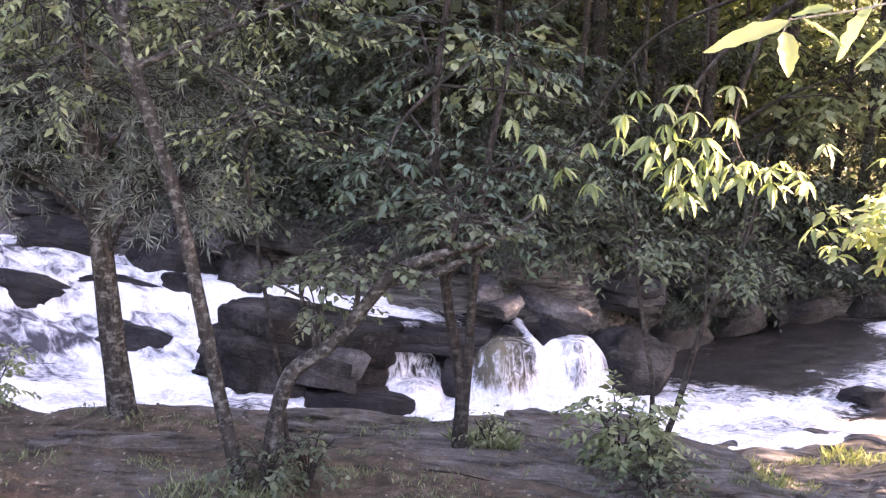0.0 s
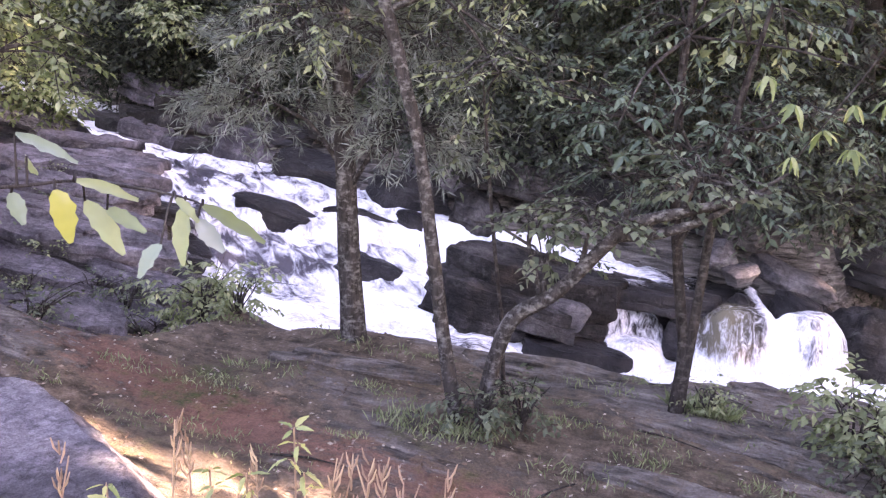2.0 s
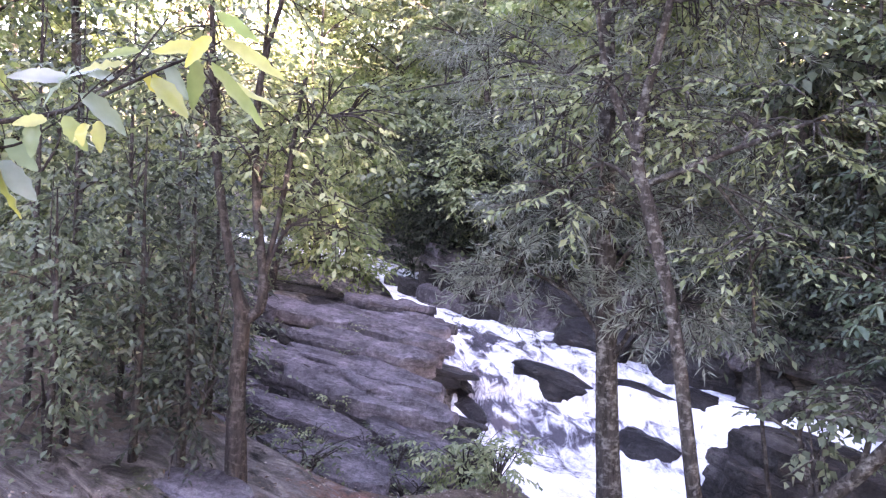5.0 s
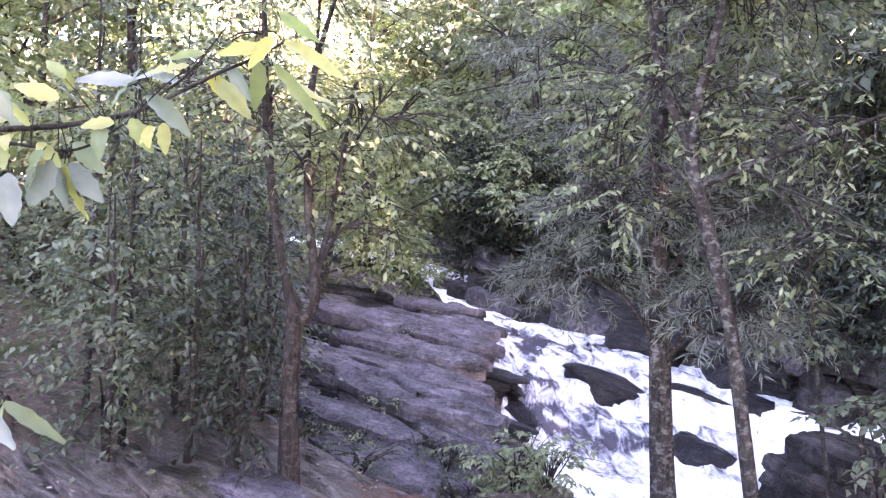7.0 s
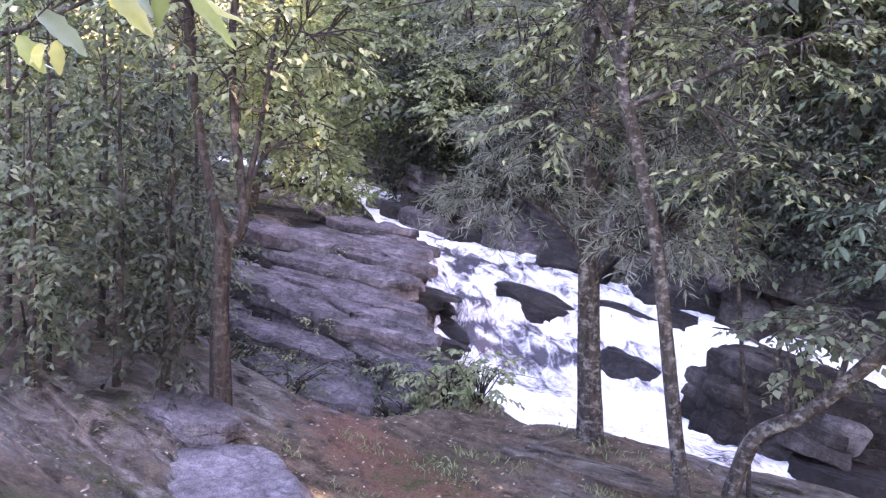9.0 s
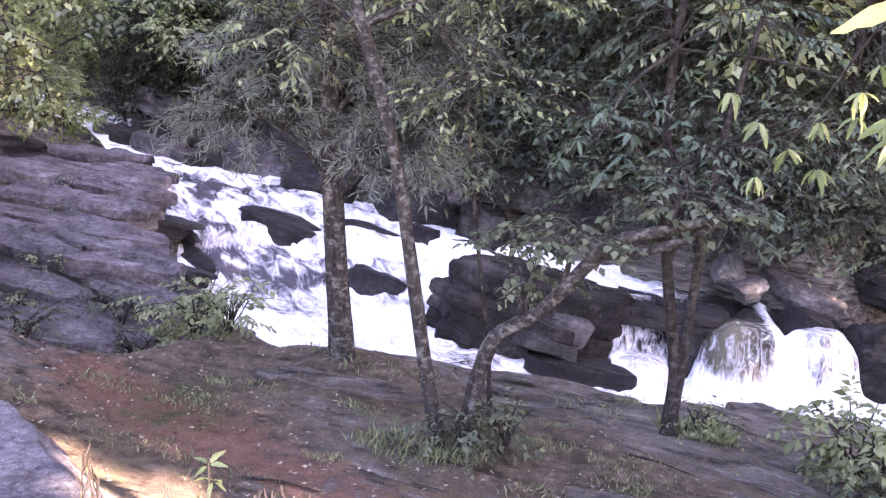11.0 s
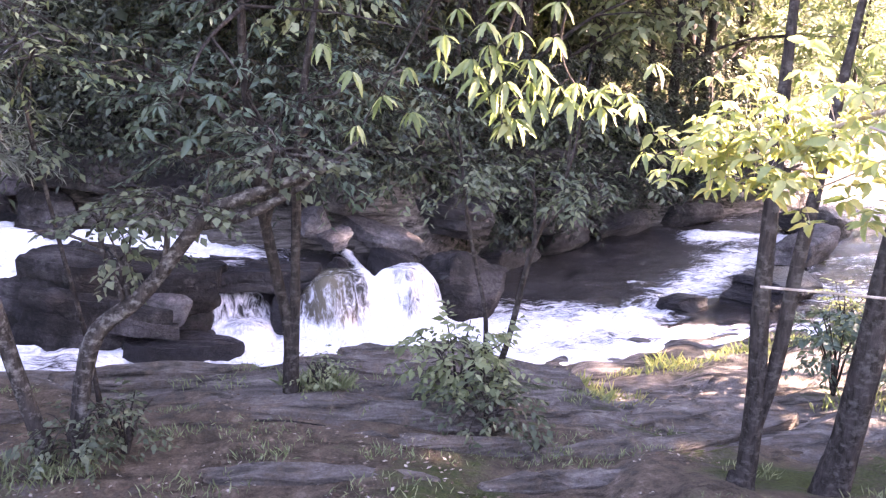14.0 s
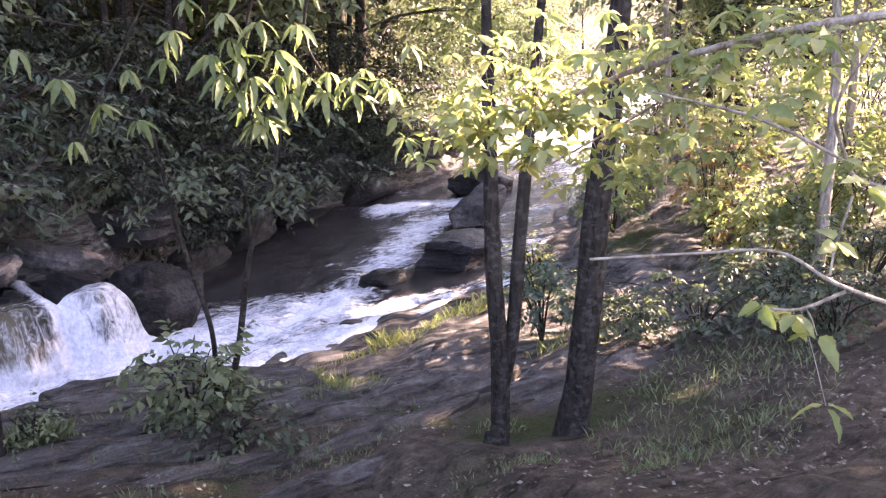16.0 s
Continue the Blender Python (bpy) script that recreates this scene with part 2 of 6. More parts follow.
def fbm(x, y, z=0.0, octaves=4, seed=0, gain=0.5):
    """Noise of several octaves, about -1 to 1."""
    out, amp, total = 0.0, 1.0, 0.0
    for o in range(octaves):
        f = 2.0**o
        out = out + amp * (vnoise(np.asarray(x) * f + 17.3 * o, np.asarray(y) * f - 9.1 * o, np.asarray(z) * f + 4.7 * o, seed + o) - 0.5) * 2
        total += amp
        amp *= gain
    return out / total * 1.6


def mesh_of(name, verts, faces, material, smooth_shade=True, attrs=None):
    me = bpy.data.meshes.new(name)
    verts, faces = np.asarray(verts, float), np.asarray(faces)
    n, m, w = len(verts), len(faces), faces.shape[1]
    me.vertices.add(n)
    me.vertices.foreach_set("co", verts.ravel())
    me.loops.add(m * w)
    me.loops.foreach_set("vertex_index", faces.ravel().astype(np.int32))
    me.polygons.add(m)
    me.polygons.foreach_set("loop_start", np.arange(0, m * w, w, dtype=np.int32))
    me.update(calc_edges=True)
    me.polygons.foreach_set("use_smooth", np.full(m, smooth_shade))
    for key, val in (attrs or {}).items():
        at = me.attributes.new(key, "FLOAT", "POINT")
        at.data.foreach_set("value", np.asarray(val, np.float32).ravel())
    me.materials.append(material)
    return me


def thing(name, label, category, group="", kind="", at=(0, 0, 0)):
    ob = new(name)
    ob.empty_display_size = 0.1
    ob.location = at
    return tagged(ob, label, category, group, kind)


def part_mesh(name, me, parent, label=""):
    ob = new(name, me)
    ob.parent = parent
    ob.matrix_parent_inverse = Matrix.Translation(parent.location).inverted() if parent.parent is None else Matrix()
    if label:
        tagged(ob, label)
    return ob


def grid_faces(nu, nv):
    a = np.arange(nu * nv).reshape(nu, nv)
    return np.stack([a[:-1, :-1], a[1:, :-1], a[1:, 1:], a[:-1, 1:]], -1).reshape(-1, 4)


def tube(points, radii, seg=10, seed=0, rough=0.08):
    """A tapered, slightly uneven tube along points: vertices and quads."""
    pts = np.asarray(points, float)
    n = len(pts)
    tan = np.gradient(pts, axis=0)
    tan /= np.linalg.norm(tan, axis=1, keepdims=True) + 1e-9
    ref = np.array([1.0, 0.2, 0.1]) if abs(tan[0, 2]) > 0.6 else np.array([0.1, 0.2, 1.0])
    u = ref - tan * (tan @ ref)[:, None]
    u /= np.linalg.norm(u, axis=1, keepdims=True) + 1e-9
    v = np.cross(tan, u)
    ang = np.linspace(0, 2 * math.pi, seg, endpoint=False)
    ca, sa_ = np.cos(ang), np.sin(ang)
    ring = u[:, None] * ca[None, :, None] + v[:, None] * sa_[None, :, None]
    wob = 1 + rough * fbm(ca[None] * 1.5 + seed * 3.1, sa_[None] * 1.5, np.arange(n)[:, None] * 0.35, 3, seed)
    co = pts[:, None] + ring * (np.asarray(radii)[:, None] * wob)[..., None]
    a = np.arange(n * seg).reshape(n, seg)
    b = np.roll(a, -1, axis=1)
    quads = np.stack([a[:-1], b[:-1], b[1:], a[1:]], -1).reshape(-1, 4)
    return co.reshape(-1, 3), quads


def joined(pieces):
    vs, fs, o = [], [], 0
    for v, f in pieces:
        vs.append(v)
        fs.append(np.asarray(f) + o)
        o += len(v)
    return np.concatenate(vs), np.concatenate(fs)


def spline(points, steps=6):
    """A smooth line through points of any width (Catmull-Rom)."""
    p = np.asarray(points, float)
    p = np.vstack([2 * p[0] - p[1], p, 2 * p[-1] - p[-2]])
    out = []
    for i in range(1, len(p) - 2):
        for s in np.arange(steps) / steps:
            out.append(0.5 * (2 * p[i] + (p[i + 1] - p[i - 1]) * s + (2 * p[i - 1] - 5 * p[i] + 4 * p[i + 1] - p[i + 2]) * s**2
                              + (3 * p[i] - p[i - 1] - 3 * p[i + 1] + p[i + 2]) * s**3))
    out.append(p[-2])
    return np.array(out)


def unit(v):
    return v / (np.linalg.norm(v, axis=-1, keepdims=True) + 1e-9)


def leaves(base, way, length, width, rng, fine=False, droop=0.25):
    """Leaf blades at base, pointing along way: kites of two triangles, or folded, curved blades of eight."""
    n = len(base)
    way = unit(way)
    up = np.tile([0.0, 0.0, 1.0], (n, 1)) + rng.normal(0, 0.45, (n, 3))
    side = unit(np.cross(way, up))
    nor = np.cross(side, way)
    ln, wd = length[:, None], width[:, None]
    if not fine:
        mid = base + way * ln * 0.45 - nor * ln * 0.06
        tip = base + way * ln - nor * ln * droop
        co = np.stack([base, mid - side * wd * 0.5 + nor * wd * 0.15, tip, mid + side * wd * 0.5 + nor * wd * 0.15], 1).reshape(-1, 3)
        o = np.arange(n)[:, None] * 4
        f = np.concatenate([o + [0, 1, 2], o + [0, 2, 3]], 1).reshape(-1, 3)
        return co, f
    rows, co = ((0.0, 0.04), (0.18, 0.36), (0.42, 0.5), (0.68, 0.36), (0.88, 0.14), (1.0, 0.0)), []
    for s, w in rows:
        c = base + way * ln * s - nor * ln * droop * s * s
        lift = nor * wd * w * 0.35
        if w:
            co += [c - side * wd * w + lift, c, c + side * wd * w + lift]
        else:
            co += [c]
    co = np.stack(co, 1)
    m = co.shape[1]
    q = []
    for r in range(4):
        a = r * 3
        q += [(a, a + 1, a + 4), (a, a + 4, a + 3), (a + 1, a + 2, a + 5), (a + 1, a + 5, a + 4)]
    q += [(12, 13, 15), (13, 14, 15)]
    f = (np.arange(n)[:, None, None] * m + np.array(q)[None]).reshape(-1, 3)
    return co.reshape(-1, 3), f


# ---- lie of the land ----
def near_edge(x):
    """Where the water begins on the camera's side."""
    return np.interp(x, (-40, -24, -16, -11.3, -9.5, -7.9, -7.2, -6.3, -5.4, -4, 0, 2, 3.2, 4.4, 8.5, 11.6, 16, 40),
                     (24, 22, 20.5, 16.0, 14.5, 13.2, 12.5, 11.6, 10.7, 10.0, 10.2, 10.9, 11.6, 11.8, 12.6, 15.1, 18.5, 36))


def far_edge(x):
    """Where the far bank rises out of the water."""
    return np.interp(x, (-40, -24, -16, -12, -8, -5, -3, 0, 1.6, 2.6, 4.6, 6.9, 10, 13, 40),
                     (27, 24.6, 22.5, 18.2, 17.0, 16.3, 15.5, 14.8, 14.4, 14.7, 16.9, 19.5, 20.6, 22, 41))


def terrace(x):
    """The level of the upper channel."""
    return np.interp(x, (-40, -24, -16, -11, -8.5, -6, -3.5, -1, 0.4, 2.3, 3.2), (4, 2.6, 1.98, 1.75, 1.6, 1.42, 1.2, 1.05, 0.95, 0.9, 0.0))


# rounded falls at the end of the upper channel: centre, half width, crest, lip
DOMES = ((0.98, 0.64, 0.93, 13.28), (1.98, 0.55, 0.95, 13.36), (-0.45, 0.40, 0.38, 13.0), (-1.9, 1.7, 1.02, 13.3))


def ribbon(x, y, points, width):
    """How near (x, y) lies to a line of points: 1 on it, fading to 0."""
    best = np.full(np.broadcast(x, y).shape, 1e9)
    for (ax, ay), (bx, by) in zip(points, points[1:]):
        dx, dy = bx - ax, by - ay
        t = np.clip(((x - ax) * dx + (y - ay) * dy) / (dx * dx + dy * dy), 0, 1)
        best = np.minimum(best, np.hypot(x - ax - t * dx, y - ay - t * dy))
    return np.exp(-((best / width) ** 2))


def chute(x, y):
    return ribbon(x, y, ((0.98, 14.7), (1.12, 14.3), (1.42, 13.5), (1.62, 13.1), (1.72, 12.85)), 0.14)


def water_level(x, y):
    x, y = np.asarray(x, float), np.asarray(y, float)
    top = terrace(x)
    jag = 0.20 * fbm(x * 0.7, y * 0.2, 0, 2, 5)
    # the long cascade: a foaming apron, a broken slope, a lip and a shelf above it
    yy = y + 0.38 * np.clip(-5.2 - x, -0.6, 6) + jag
    casc = np.interp(yy, (12.5, 13.0, 13.6, 14.1, 14.55, 14.98, 15.10, 15.8, 16.6, 17.4), (0.0, 0.06, 0.26, 0.50, 0.68, 0.80, 1.14, 1.28, 1.5, 1.6))
    casc = np.minimum(casc, top)
    # the sheer fall at the end of the upper channel
    fall = np.zeros(np.broadcast(x, y).shape)
    for cx, w, crest, ly in DOMES:
        d = np.clip(np.abs(x - cx) / w, 0, 1.35)
        lip = ly + 0.30 * d**2 + 0.06 * jag
        s = np.clip((lip - y) / 0.55, 0, 1)
        fall = np.maximum(fall, crest * (1 - 0.38 * d**2.2) * smooth(1.3, 0.98, d) * (1 - s**2.4))
    back = np.where(x < -0.5, 13.3, np.interp(x, (-0.5, 0.2, 2.6), (13.3, 13.75, 13.95)))
    fall = np.maximum(fall, top * smooth(-0.05, 0.35, y - back))
    fall = fall + 0.10 * chute(x, y) * smooth(12.9, 13.4, y)
    wc = smooth(-2.7, -3.5, x)
    z = casc * wc + fall * (1 - wc)
    up = smooth(-8.2, -10.4, x)
    z = z * (1 - up) + top * up
    # foam heaped up under the ridge
    return np.maximum(z, 0.2 * smooth(-1.7, -2.5, x))


def bank_height(x, y):
    h = np.interp(x, (-40, -14, -10, -6, -4, 1, 2.4, 3.6, 4.6, 9, 14, 40), (5, 2.9, 2.35, 1.75, 1.3, 1.15, 0.95, 0.6, 0.5, 0.65, 0.9, 2.5))
    h = h + smooth(2.0, 3.4, x) * np.interp(y, (4.5, 5.8, 7.0, 9.0, 11), (0.75, 0.55, 0.34, 0.0, 0.0))
    h = h - smooth(6.2, 9.5, y) * np.interp(x, (-14, -10, -8, -6, -4.4, -3.4), (0.7, 0.72, 0.62, 0.5, 0.28, 0.0))
    # the broad rock shelf beside the cascade
    shelf = smooth(-4.7, -6.0, x) * smooth(6.4, 8.0, y) * smooth(-16, -13, x)
    h = h * (1 - shelf) + shelf * (0.86 + 0.13 * (-7 - x) + 0.07 * (y - 9))
    near = smooth(5.2, 0.2, y) * 1.55 + smooth(4.2, 3.0, y) * 0.12
    return h + near * np.interp(x, (-8, -3, 3, 9), (0.7, 1, 1, 0.6)) + 0.05 * smooth(7, 4.5, y)


def ground_z(x, y):
    x, y = np.asarray(x, float), np.asarray(y, float)
    e, f = near_edge(x), far_edge(x)
    wl = water_level(x, np.clip(y, e, f))
    bed = wl - 0.28 + 0.10 * fbm(x * 0.9, y * 0.9, 0, 3, 11)
    wide = np.interp(x, (-9, -6.5, -5, 2.2, 3.4, 9, 14), (4.0, 2.5, 1.5, 1.5, 3.4, 3.4, 4))
    s = smooth(0.0, 1.0, (e - y) / wide + 0.10 * fbm(x * 0.7, y * 0.7, 0, 3, 3))
    flat = smooth(2.6, 4.2, x)
    s = s * (1 - flat) + flat * np.clip((e - y) / wide + 0.30 + 0.10 * fbm(x * 0.7, y * 0.7, 0, 3, 3), 0, 1)
    bank = bank_height(x, y)
    rough = 0.05 * fbm(x * 1.3, y * 1.3, 0, 4, 21)
    # worn ledges that dip to the water
    dip = bank * s + 0.10 * x - 0.04 * y
    q = dip / 0.17
    ledge = (np.floor(q) + smooth(0.25, 0.95, q - np.floor(q)) - q) * 0.17
    amount = smooth(1.5, 2.6, x) * smooth(5.5, 7.5, y) * 0.5 + smooth(-4.6, -6.5, x) * smooth(3.0, 6.5, y) * 1.0 + 0.75
    near = bed + (bank - bed) * s + ledge * amount * smooth(0, 0.3, s) + rough
    d = np.maximum(y - f, 0)
    hill = np.interp(x, (-40, -18, -11, -7, 0, 10, 40), (0.30, 0.28, 0.26, 0.5, 0.62, 0.55, 0.5))
    far = wl + 0.55 * smooth(0, 0.8, d) + hill * d + 0.5 * smooth(0.3, 3.0, d) * fbm(x * 0.35, y * 0.35, 0, 4, 31) + 0.18 * fbm(x, y, 0, 3, 33) * smooth(0, 1, d)
    z = np.where(y > f, far, near)
    return z


def z_at(x, y):
    return float(ground_z(np.array([float(x)]), np.array([float(y)]))[0])


def build_ground():
    xs = np.concatenate([-15 - np.geomspace(0.5, 285, 34)[::-1], np.arange(-15, 14.01, 0.12), 14 + np.geomspace(0.5, 286, 34)])
    ys = np.concatenate([-1 - np.geomspace(0.5, 250, 22)[::-1], np.arange(-1, 21.01, 0.12), 21 + np.geomspace(0.4, 280, 36)])
    X, Y = np.meshgrid(xs, ys, indexing="ij")
    Z = ground_z(X, Y)
    Z = np.where(np.hypot(X, Y) > 60, np.minimum(Z, 20 + 0.03 * np.hypot(X, Y)), Z)
    # behind the camera the bank climbs on
    n = fbm(X * 0.5, Y * 0.5, 0, 4, 41)
    e = near_edge(X)
    onbank = smooth(0.9, 2.2, e - Y + 0.5 * n)
    path = np.exp(-(((Y - (5.45 - 0.16 * X + 0.01 * X * X)) / 0.55) ** 2)) * smooth(3.4, 0.6, X) * smooth(-7.5, -4.5, X)
    red = np.clip(1.05 * path * (0.8 + 0.6 * n), 0, 1)
    soil = np.clip(onbank * (0.78 + 0.6 * n) * smooth(4.6, 2.6, X - 0.5 * (6.5 - Y)) * smooth(-6.5, -4.5, X + 0.2 * n) + 0.9 * smooth(0.5, 2.5, Y - far_edge(X)), 0, 1)
    soil = np.maximum(soil, smooth(3.2, 2.4, Y) * 0.9)
    soil = np.maximum(soil, 0.8 * smooth(-6.0, -7.5, X) * smooth(3.6, 5.0, e - Y))
    soil = np.maximum(soil, smooth(8.2, 5.8, Y + 0.8 * n) * 0.75 * smooth(0.5, 2.0, X))
    moss = np.clip(0.55 * fbm(X * 0.8, Y * 0.8, 0, 4, 51) * onbank + 0.2 * onbank + 0.5 * smooth(1, 4, Y - far_edge(X)), 0, 1)
    me = mesh_of("ground", np.stack([X, Y, Z], -1).reshape(-1, 3), grid_faces(len(xs), len(ys)), GROUND,
                 attrs={"red": red, "soil": soil, "moss": moss})
    tagged(new("ground", me), "trodden bank of grey rock, brown soil and reddish pine needles", "ground", kind="structure")


build_ground()


# ---- water ----
def build_water():
    xs = np.concatenate([np.arange(-24, -12, 0.25), np.arange(-12, -0.8, 0.065), np.arange(-0.8, 2.8, 0.035), np.arange(2.8, 5, 0.065), np.arange(5, 14, 0.11), np.arange(14, 34, 0.4)])
    v = np.linspace(0, 1, 150)
    X = np.repeat(xs[:, None], len(v), 1)
    E, F = near_edge(X) - np.interp(X, (-7, -5, 2, 3.4), (0.5, 0.6, 0.6, 0.7)), far_edge(X) + 0.35
    Y = E + (F - E) * v[None]
    Z = water_level(X, Y)
    gy = np.abs(np.gradient(Z, axis=1) / np.gradient(Y, axis=1))
    n1 = fbm(X * 0.8, Y * 1.5, 0, 4, 61)
    n2 = fbm(X * 2.6, Y * 3.6, 0, 4, 71)
    low = smooth(0.35, 0.05, Z)
    edge = Y - near_edge(X)
    # the bright lower run along the near side, the calm dark pool under the far rocks
    wide = np.interp(X, (2.5, 4.0, 5.5, 7.5), (3.6, 3.0, 2.0, 1.2))
    run = smooth(1.25, 0.6, edge / wide + 0.3 * n1) * smooth(6.8, 4.4, X - 0.25 * (Y - 12.5))
    foot = smooth(-2.5, -3.5, X) + smooth(-3.6, -2.6, X) * smooth(13.2, 12.7, Y)
    foam = 0.06 + 0.92 * low * np.clip(np.maximum(run, foot), 0, 1)
    # a standing wave that wanders up to the far rapids
    foam += 0.75 * ribbon(X + 0.3 * n1, Y + 0.3 * n1, ((5.4, 13.1), (6.5, 14.1), (7.6, 15.1), (9.0, 16.6), (10.2, 17.4)), 0.55)
    foam += 0.9 * ribbon(X, Y, ((9.6, 18.9), (10.6, 19.0), (11.8, 18.4)), 0.55) + 0.5 * smooth(13, 17, X)
    foam += 0.12 * smooth(4.0, 6.0, X) * smooth(12.5, 14.0, Y) * smooth(17.5, 15.5, Y)
    # the long cascade: white tongues and darker wet slopes between them
    casc = smooth(-2.9, -3.6, X) * (1 - low)
    foam += casc * (0.65 + 0.24 * smooth(0.25, 0.9, gy) + 0.10 * smooth(-5.5, -4.0, X))
    dark = ((((-7.9, 13.55), (-6.9, 13.5), (-6.0, 13.65)), 0.22, 1.25), (((-8.9, 14.3), (-7.9, 13.95), (-7.2, 13.85)), 0.12, 0.9), (((-6.1, 12.85), (-5.8, 12.8)), 0.28, 0.9), (((-6.9, 13.15), (-6.3, 13.2)), 0.14, 0.8),
            (((-9.2, 15.1), (-8.7, 14.6)), 0.24, 0.9), (((-10.2, 15.9), (-9.2, 15.6)), 0.2, 0.9), (((-8.4, 16.2), (-7.2, 15.9)), 0.16, 0.7), (((-8.3, 13.95), (-7.2, 14.15), (-6.2, 14.25)), 0.20, 0.75), (((-9.6, 13.9), (-8.9, 13.75), (-8.2, 13.65)), 0.28, 0.8), (((-6.6, 13.75), (-6.1, 13.5), (-5.8, 13.3)), 0.30, 0.5),
            (((-10.4, 15.5), (-9.4, 15.6), (-8.4, 15.8)), 0.30, 0.6), (((-5.4, 14.2), (-5.0, 13.9), (-4.8, 13.75)), 0.25, 0.6), (((-7.6, 13.4), (-7.1, 13.1)), 0.22, 0.4), (((-6.4, 15.25), (-5.2, 15.3)), 0.14, 0.6), (((-9.0, 14.5), (-8.2, 14.4)), 0.12, 0.5))
    for pts, wide, much in dark:
        foam -= 0.4 * much * ribbon(X + 0.15 * n2, Y + 0.15 * n2, pts, wide)
    # the upper channel: white behind the ridge, dark and smooth above the falls
    chan = smooth(-3.6, -2.8, X) * smooth(0.55, 0.8, Z)
    foam += chan * (0.95 * smooth(0.3, -1.6, X) + 0.25 * smooth(1.0, 0.0, X)) * smooth(13.5, 13.9, Y)
    tea = 0.55 * ribbon(X, Y, ((-4.5, 15.8), (-4.2, 15.4), (-3.9, 15.0)), 0.3) * (1 - low)
    for cx, w, crest, ly in DOMES[:3]:
        d = np.abs(X - cx) / w
        sheet = smooth(1.25, 0.9, d) * smooth(13.75, 13.5, Y) * smooth(0.03, 0.12, Z)
        foam += sheet * ((0.24, 0.5, 0.5)[[0.98, 1.98, -0.45].index(cx)] + 0.25 * smooth(0.45, 0.1, Z))
        if cx == 0.98:
            tea = np.maximum(tea, 0.6 * sheet * np.exp(-(((X - 0.8) / 0.36) ** 2)))
    foam -= 0.28 * smooth(1.1, 1.7, edge / wide) * smooth(2.9, 4.0, X) * smooth(9.5, 8.0, X)
    foam += 0.95 * chute(X, Y) + 0.26 * n1 + 0.10 * smooth(-9.0, -11.0, X)
    fall = np.clip(smooth(0.3, 0.8, gy) + chute(X, Y), 0, 1)
    slope = casc
    rough = 0.04 + 0.07 * np.clip(foam, 0, 1) * smooth(12, 6, X)
    flow = fbm(0.6 * (0.84 * X - 0.54 * Y), 4.0 * (0.54 * X + 0.84 * Y), 0, 4, 75)
    Z = Z + rough * (n2 * (1 - slope) * (1 - 0.5 * fall) + 0.9 * flow * slope) + 0.05 * n1 * low
    Y = Y - 0.07 * fall * fbm(X * 5, Y * 0.6, Z * 1.2, 3, 81)
    me = mesh_of("water", np.stack([X, Y, Z], -1).reshape(-1, 3), grid_faces(len(xs), len(v)), WATER,
                 attrs={"foam": foam, "fall": fall, "tea": tea, "slope": slope})
    tagged(new("water", me), "white foaming stream falling over rock ledges", "water", kind="structure")


build_water()


# ---- rocks ----
def rock_mesh(size, seed, material, box=5.0, bumpy=0.12, strata=0.06, layers=5.0, res=20, cuts=16):
    """A rounded, layered block: a cube sheet blown towards a super-ellipsoid, cut by bedding planes and broken by noise."""
    lin = np.linspace(-1, 1, res)
    vs, fs, o = [], [], 0
    A, B = np.meshgrid(lin, lin, indexing="ij")
    for axis in range(3):
        for s in (-1, 1):
            p = np.empty(A.shape + (3,))
            p[..., axis], p[..., (axis + 1) % 3], p[..., (axis + 2) % 3] = s, A, B
            f = grid_faces(res, res)
            vs.append(p.reshape(-1, 3))
            fs.append((f if s > 0 else f[:, ::-1]) + o)
            o += res * res
    p, f = np.concatenate(vs), np.concatenate(fs)
    key, inv = np.unique(np.round(p, 5), axis=0, return_inverse=True)
    inv = inv.ravel()
    p, f = key, inv[f]
    p = p / ((np.abs(p) ** box).sum(1, keepdims=True) ** (1 / box))
    s = np.array(size) / 2
    rng = np.random.default_rng(seed)
    # broken faces
    q = p.copy()
    for k in range(cuts):
        n = unit(rng.normal(0, 1, 3) * [1, 1, 0.75])
        d = rng.uniform(0.55, 0.86) * np.abs(n).sum() ** 0.6
        over = np.maximum(q @ n - d, 0)
        q -= over[:, None] * n
    w = q * s
    # bedding: layers that stand out or fall back
    zz = w[:, 2] + 0.10 * w[:, 0] + 0.05 * fbm(w[:, 0], w[:, 1], 0, 2, seed + 5)
    lay = np.floor(zz * layers / max(size[2], 0.3))
    step = (hashed(lay.astype(np.int64), 3, 7, seed) - 0.5) * 2
    big = fbm(w[:, 0] * 0.9, w[:, 1] * 0.9, w[:, 2] * 0.9, 3, seed)
    small = 1 - 2 * np.abs(fbm(w[:, 0] * 2.5, w[:, 1] * 2.5, w[:, 2] * 5, 4, seed + 9, 0.6))
    m = min(size)
    k = 1 + strata * step
    w = w * np.stack([k, k, np.ones(len(k))], -1)
    w += p * (bumpy * m * big + bumpy * 0.35 * m * small)[:, None]
    me = mesh_of("rock", w, f, material)
    me.set_sharp_from_angle(angle=radians(34))
    return me


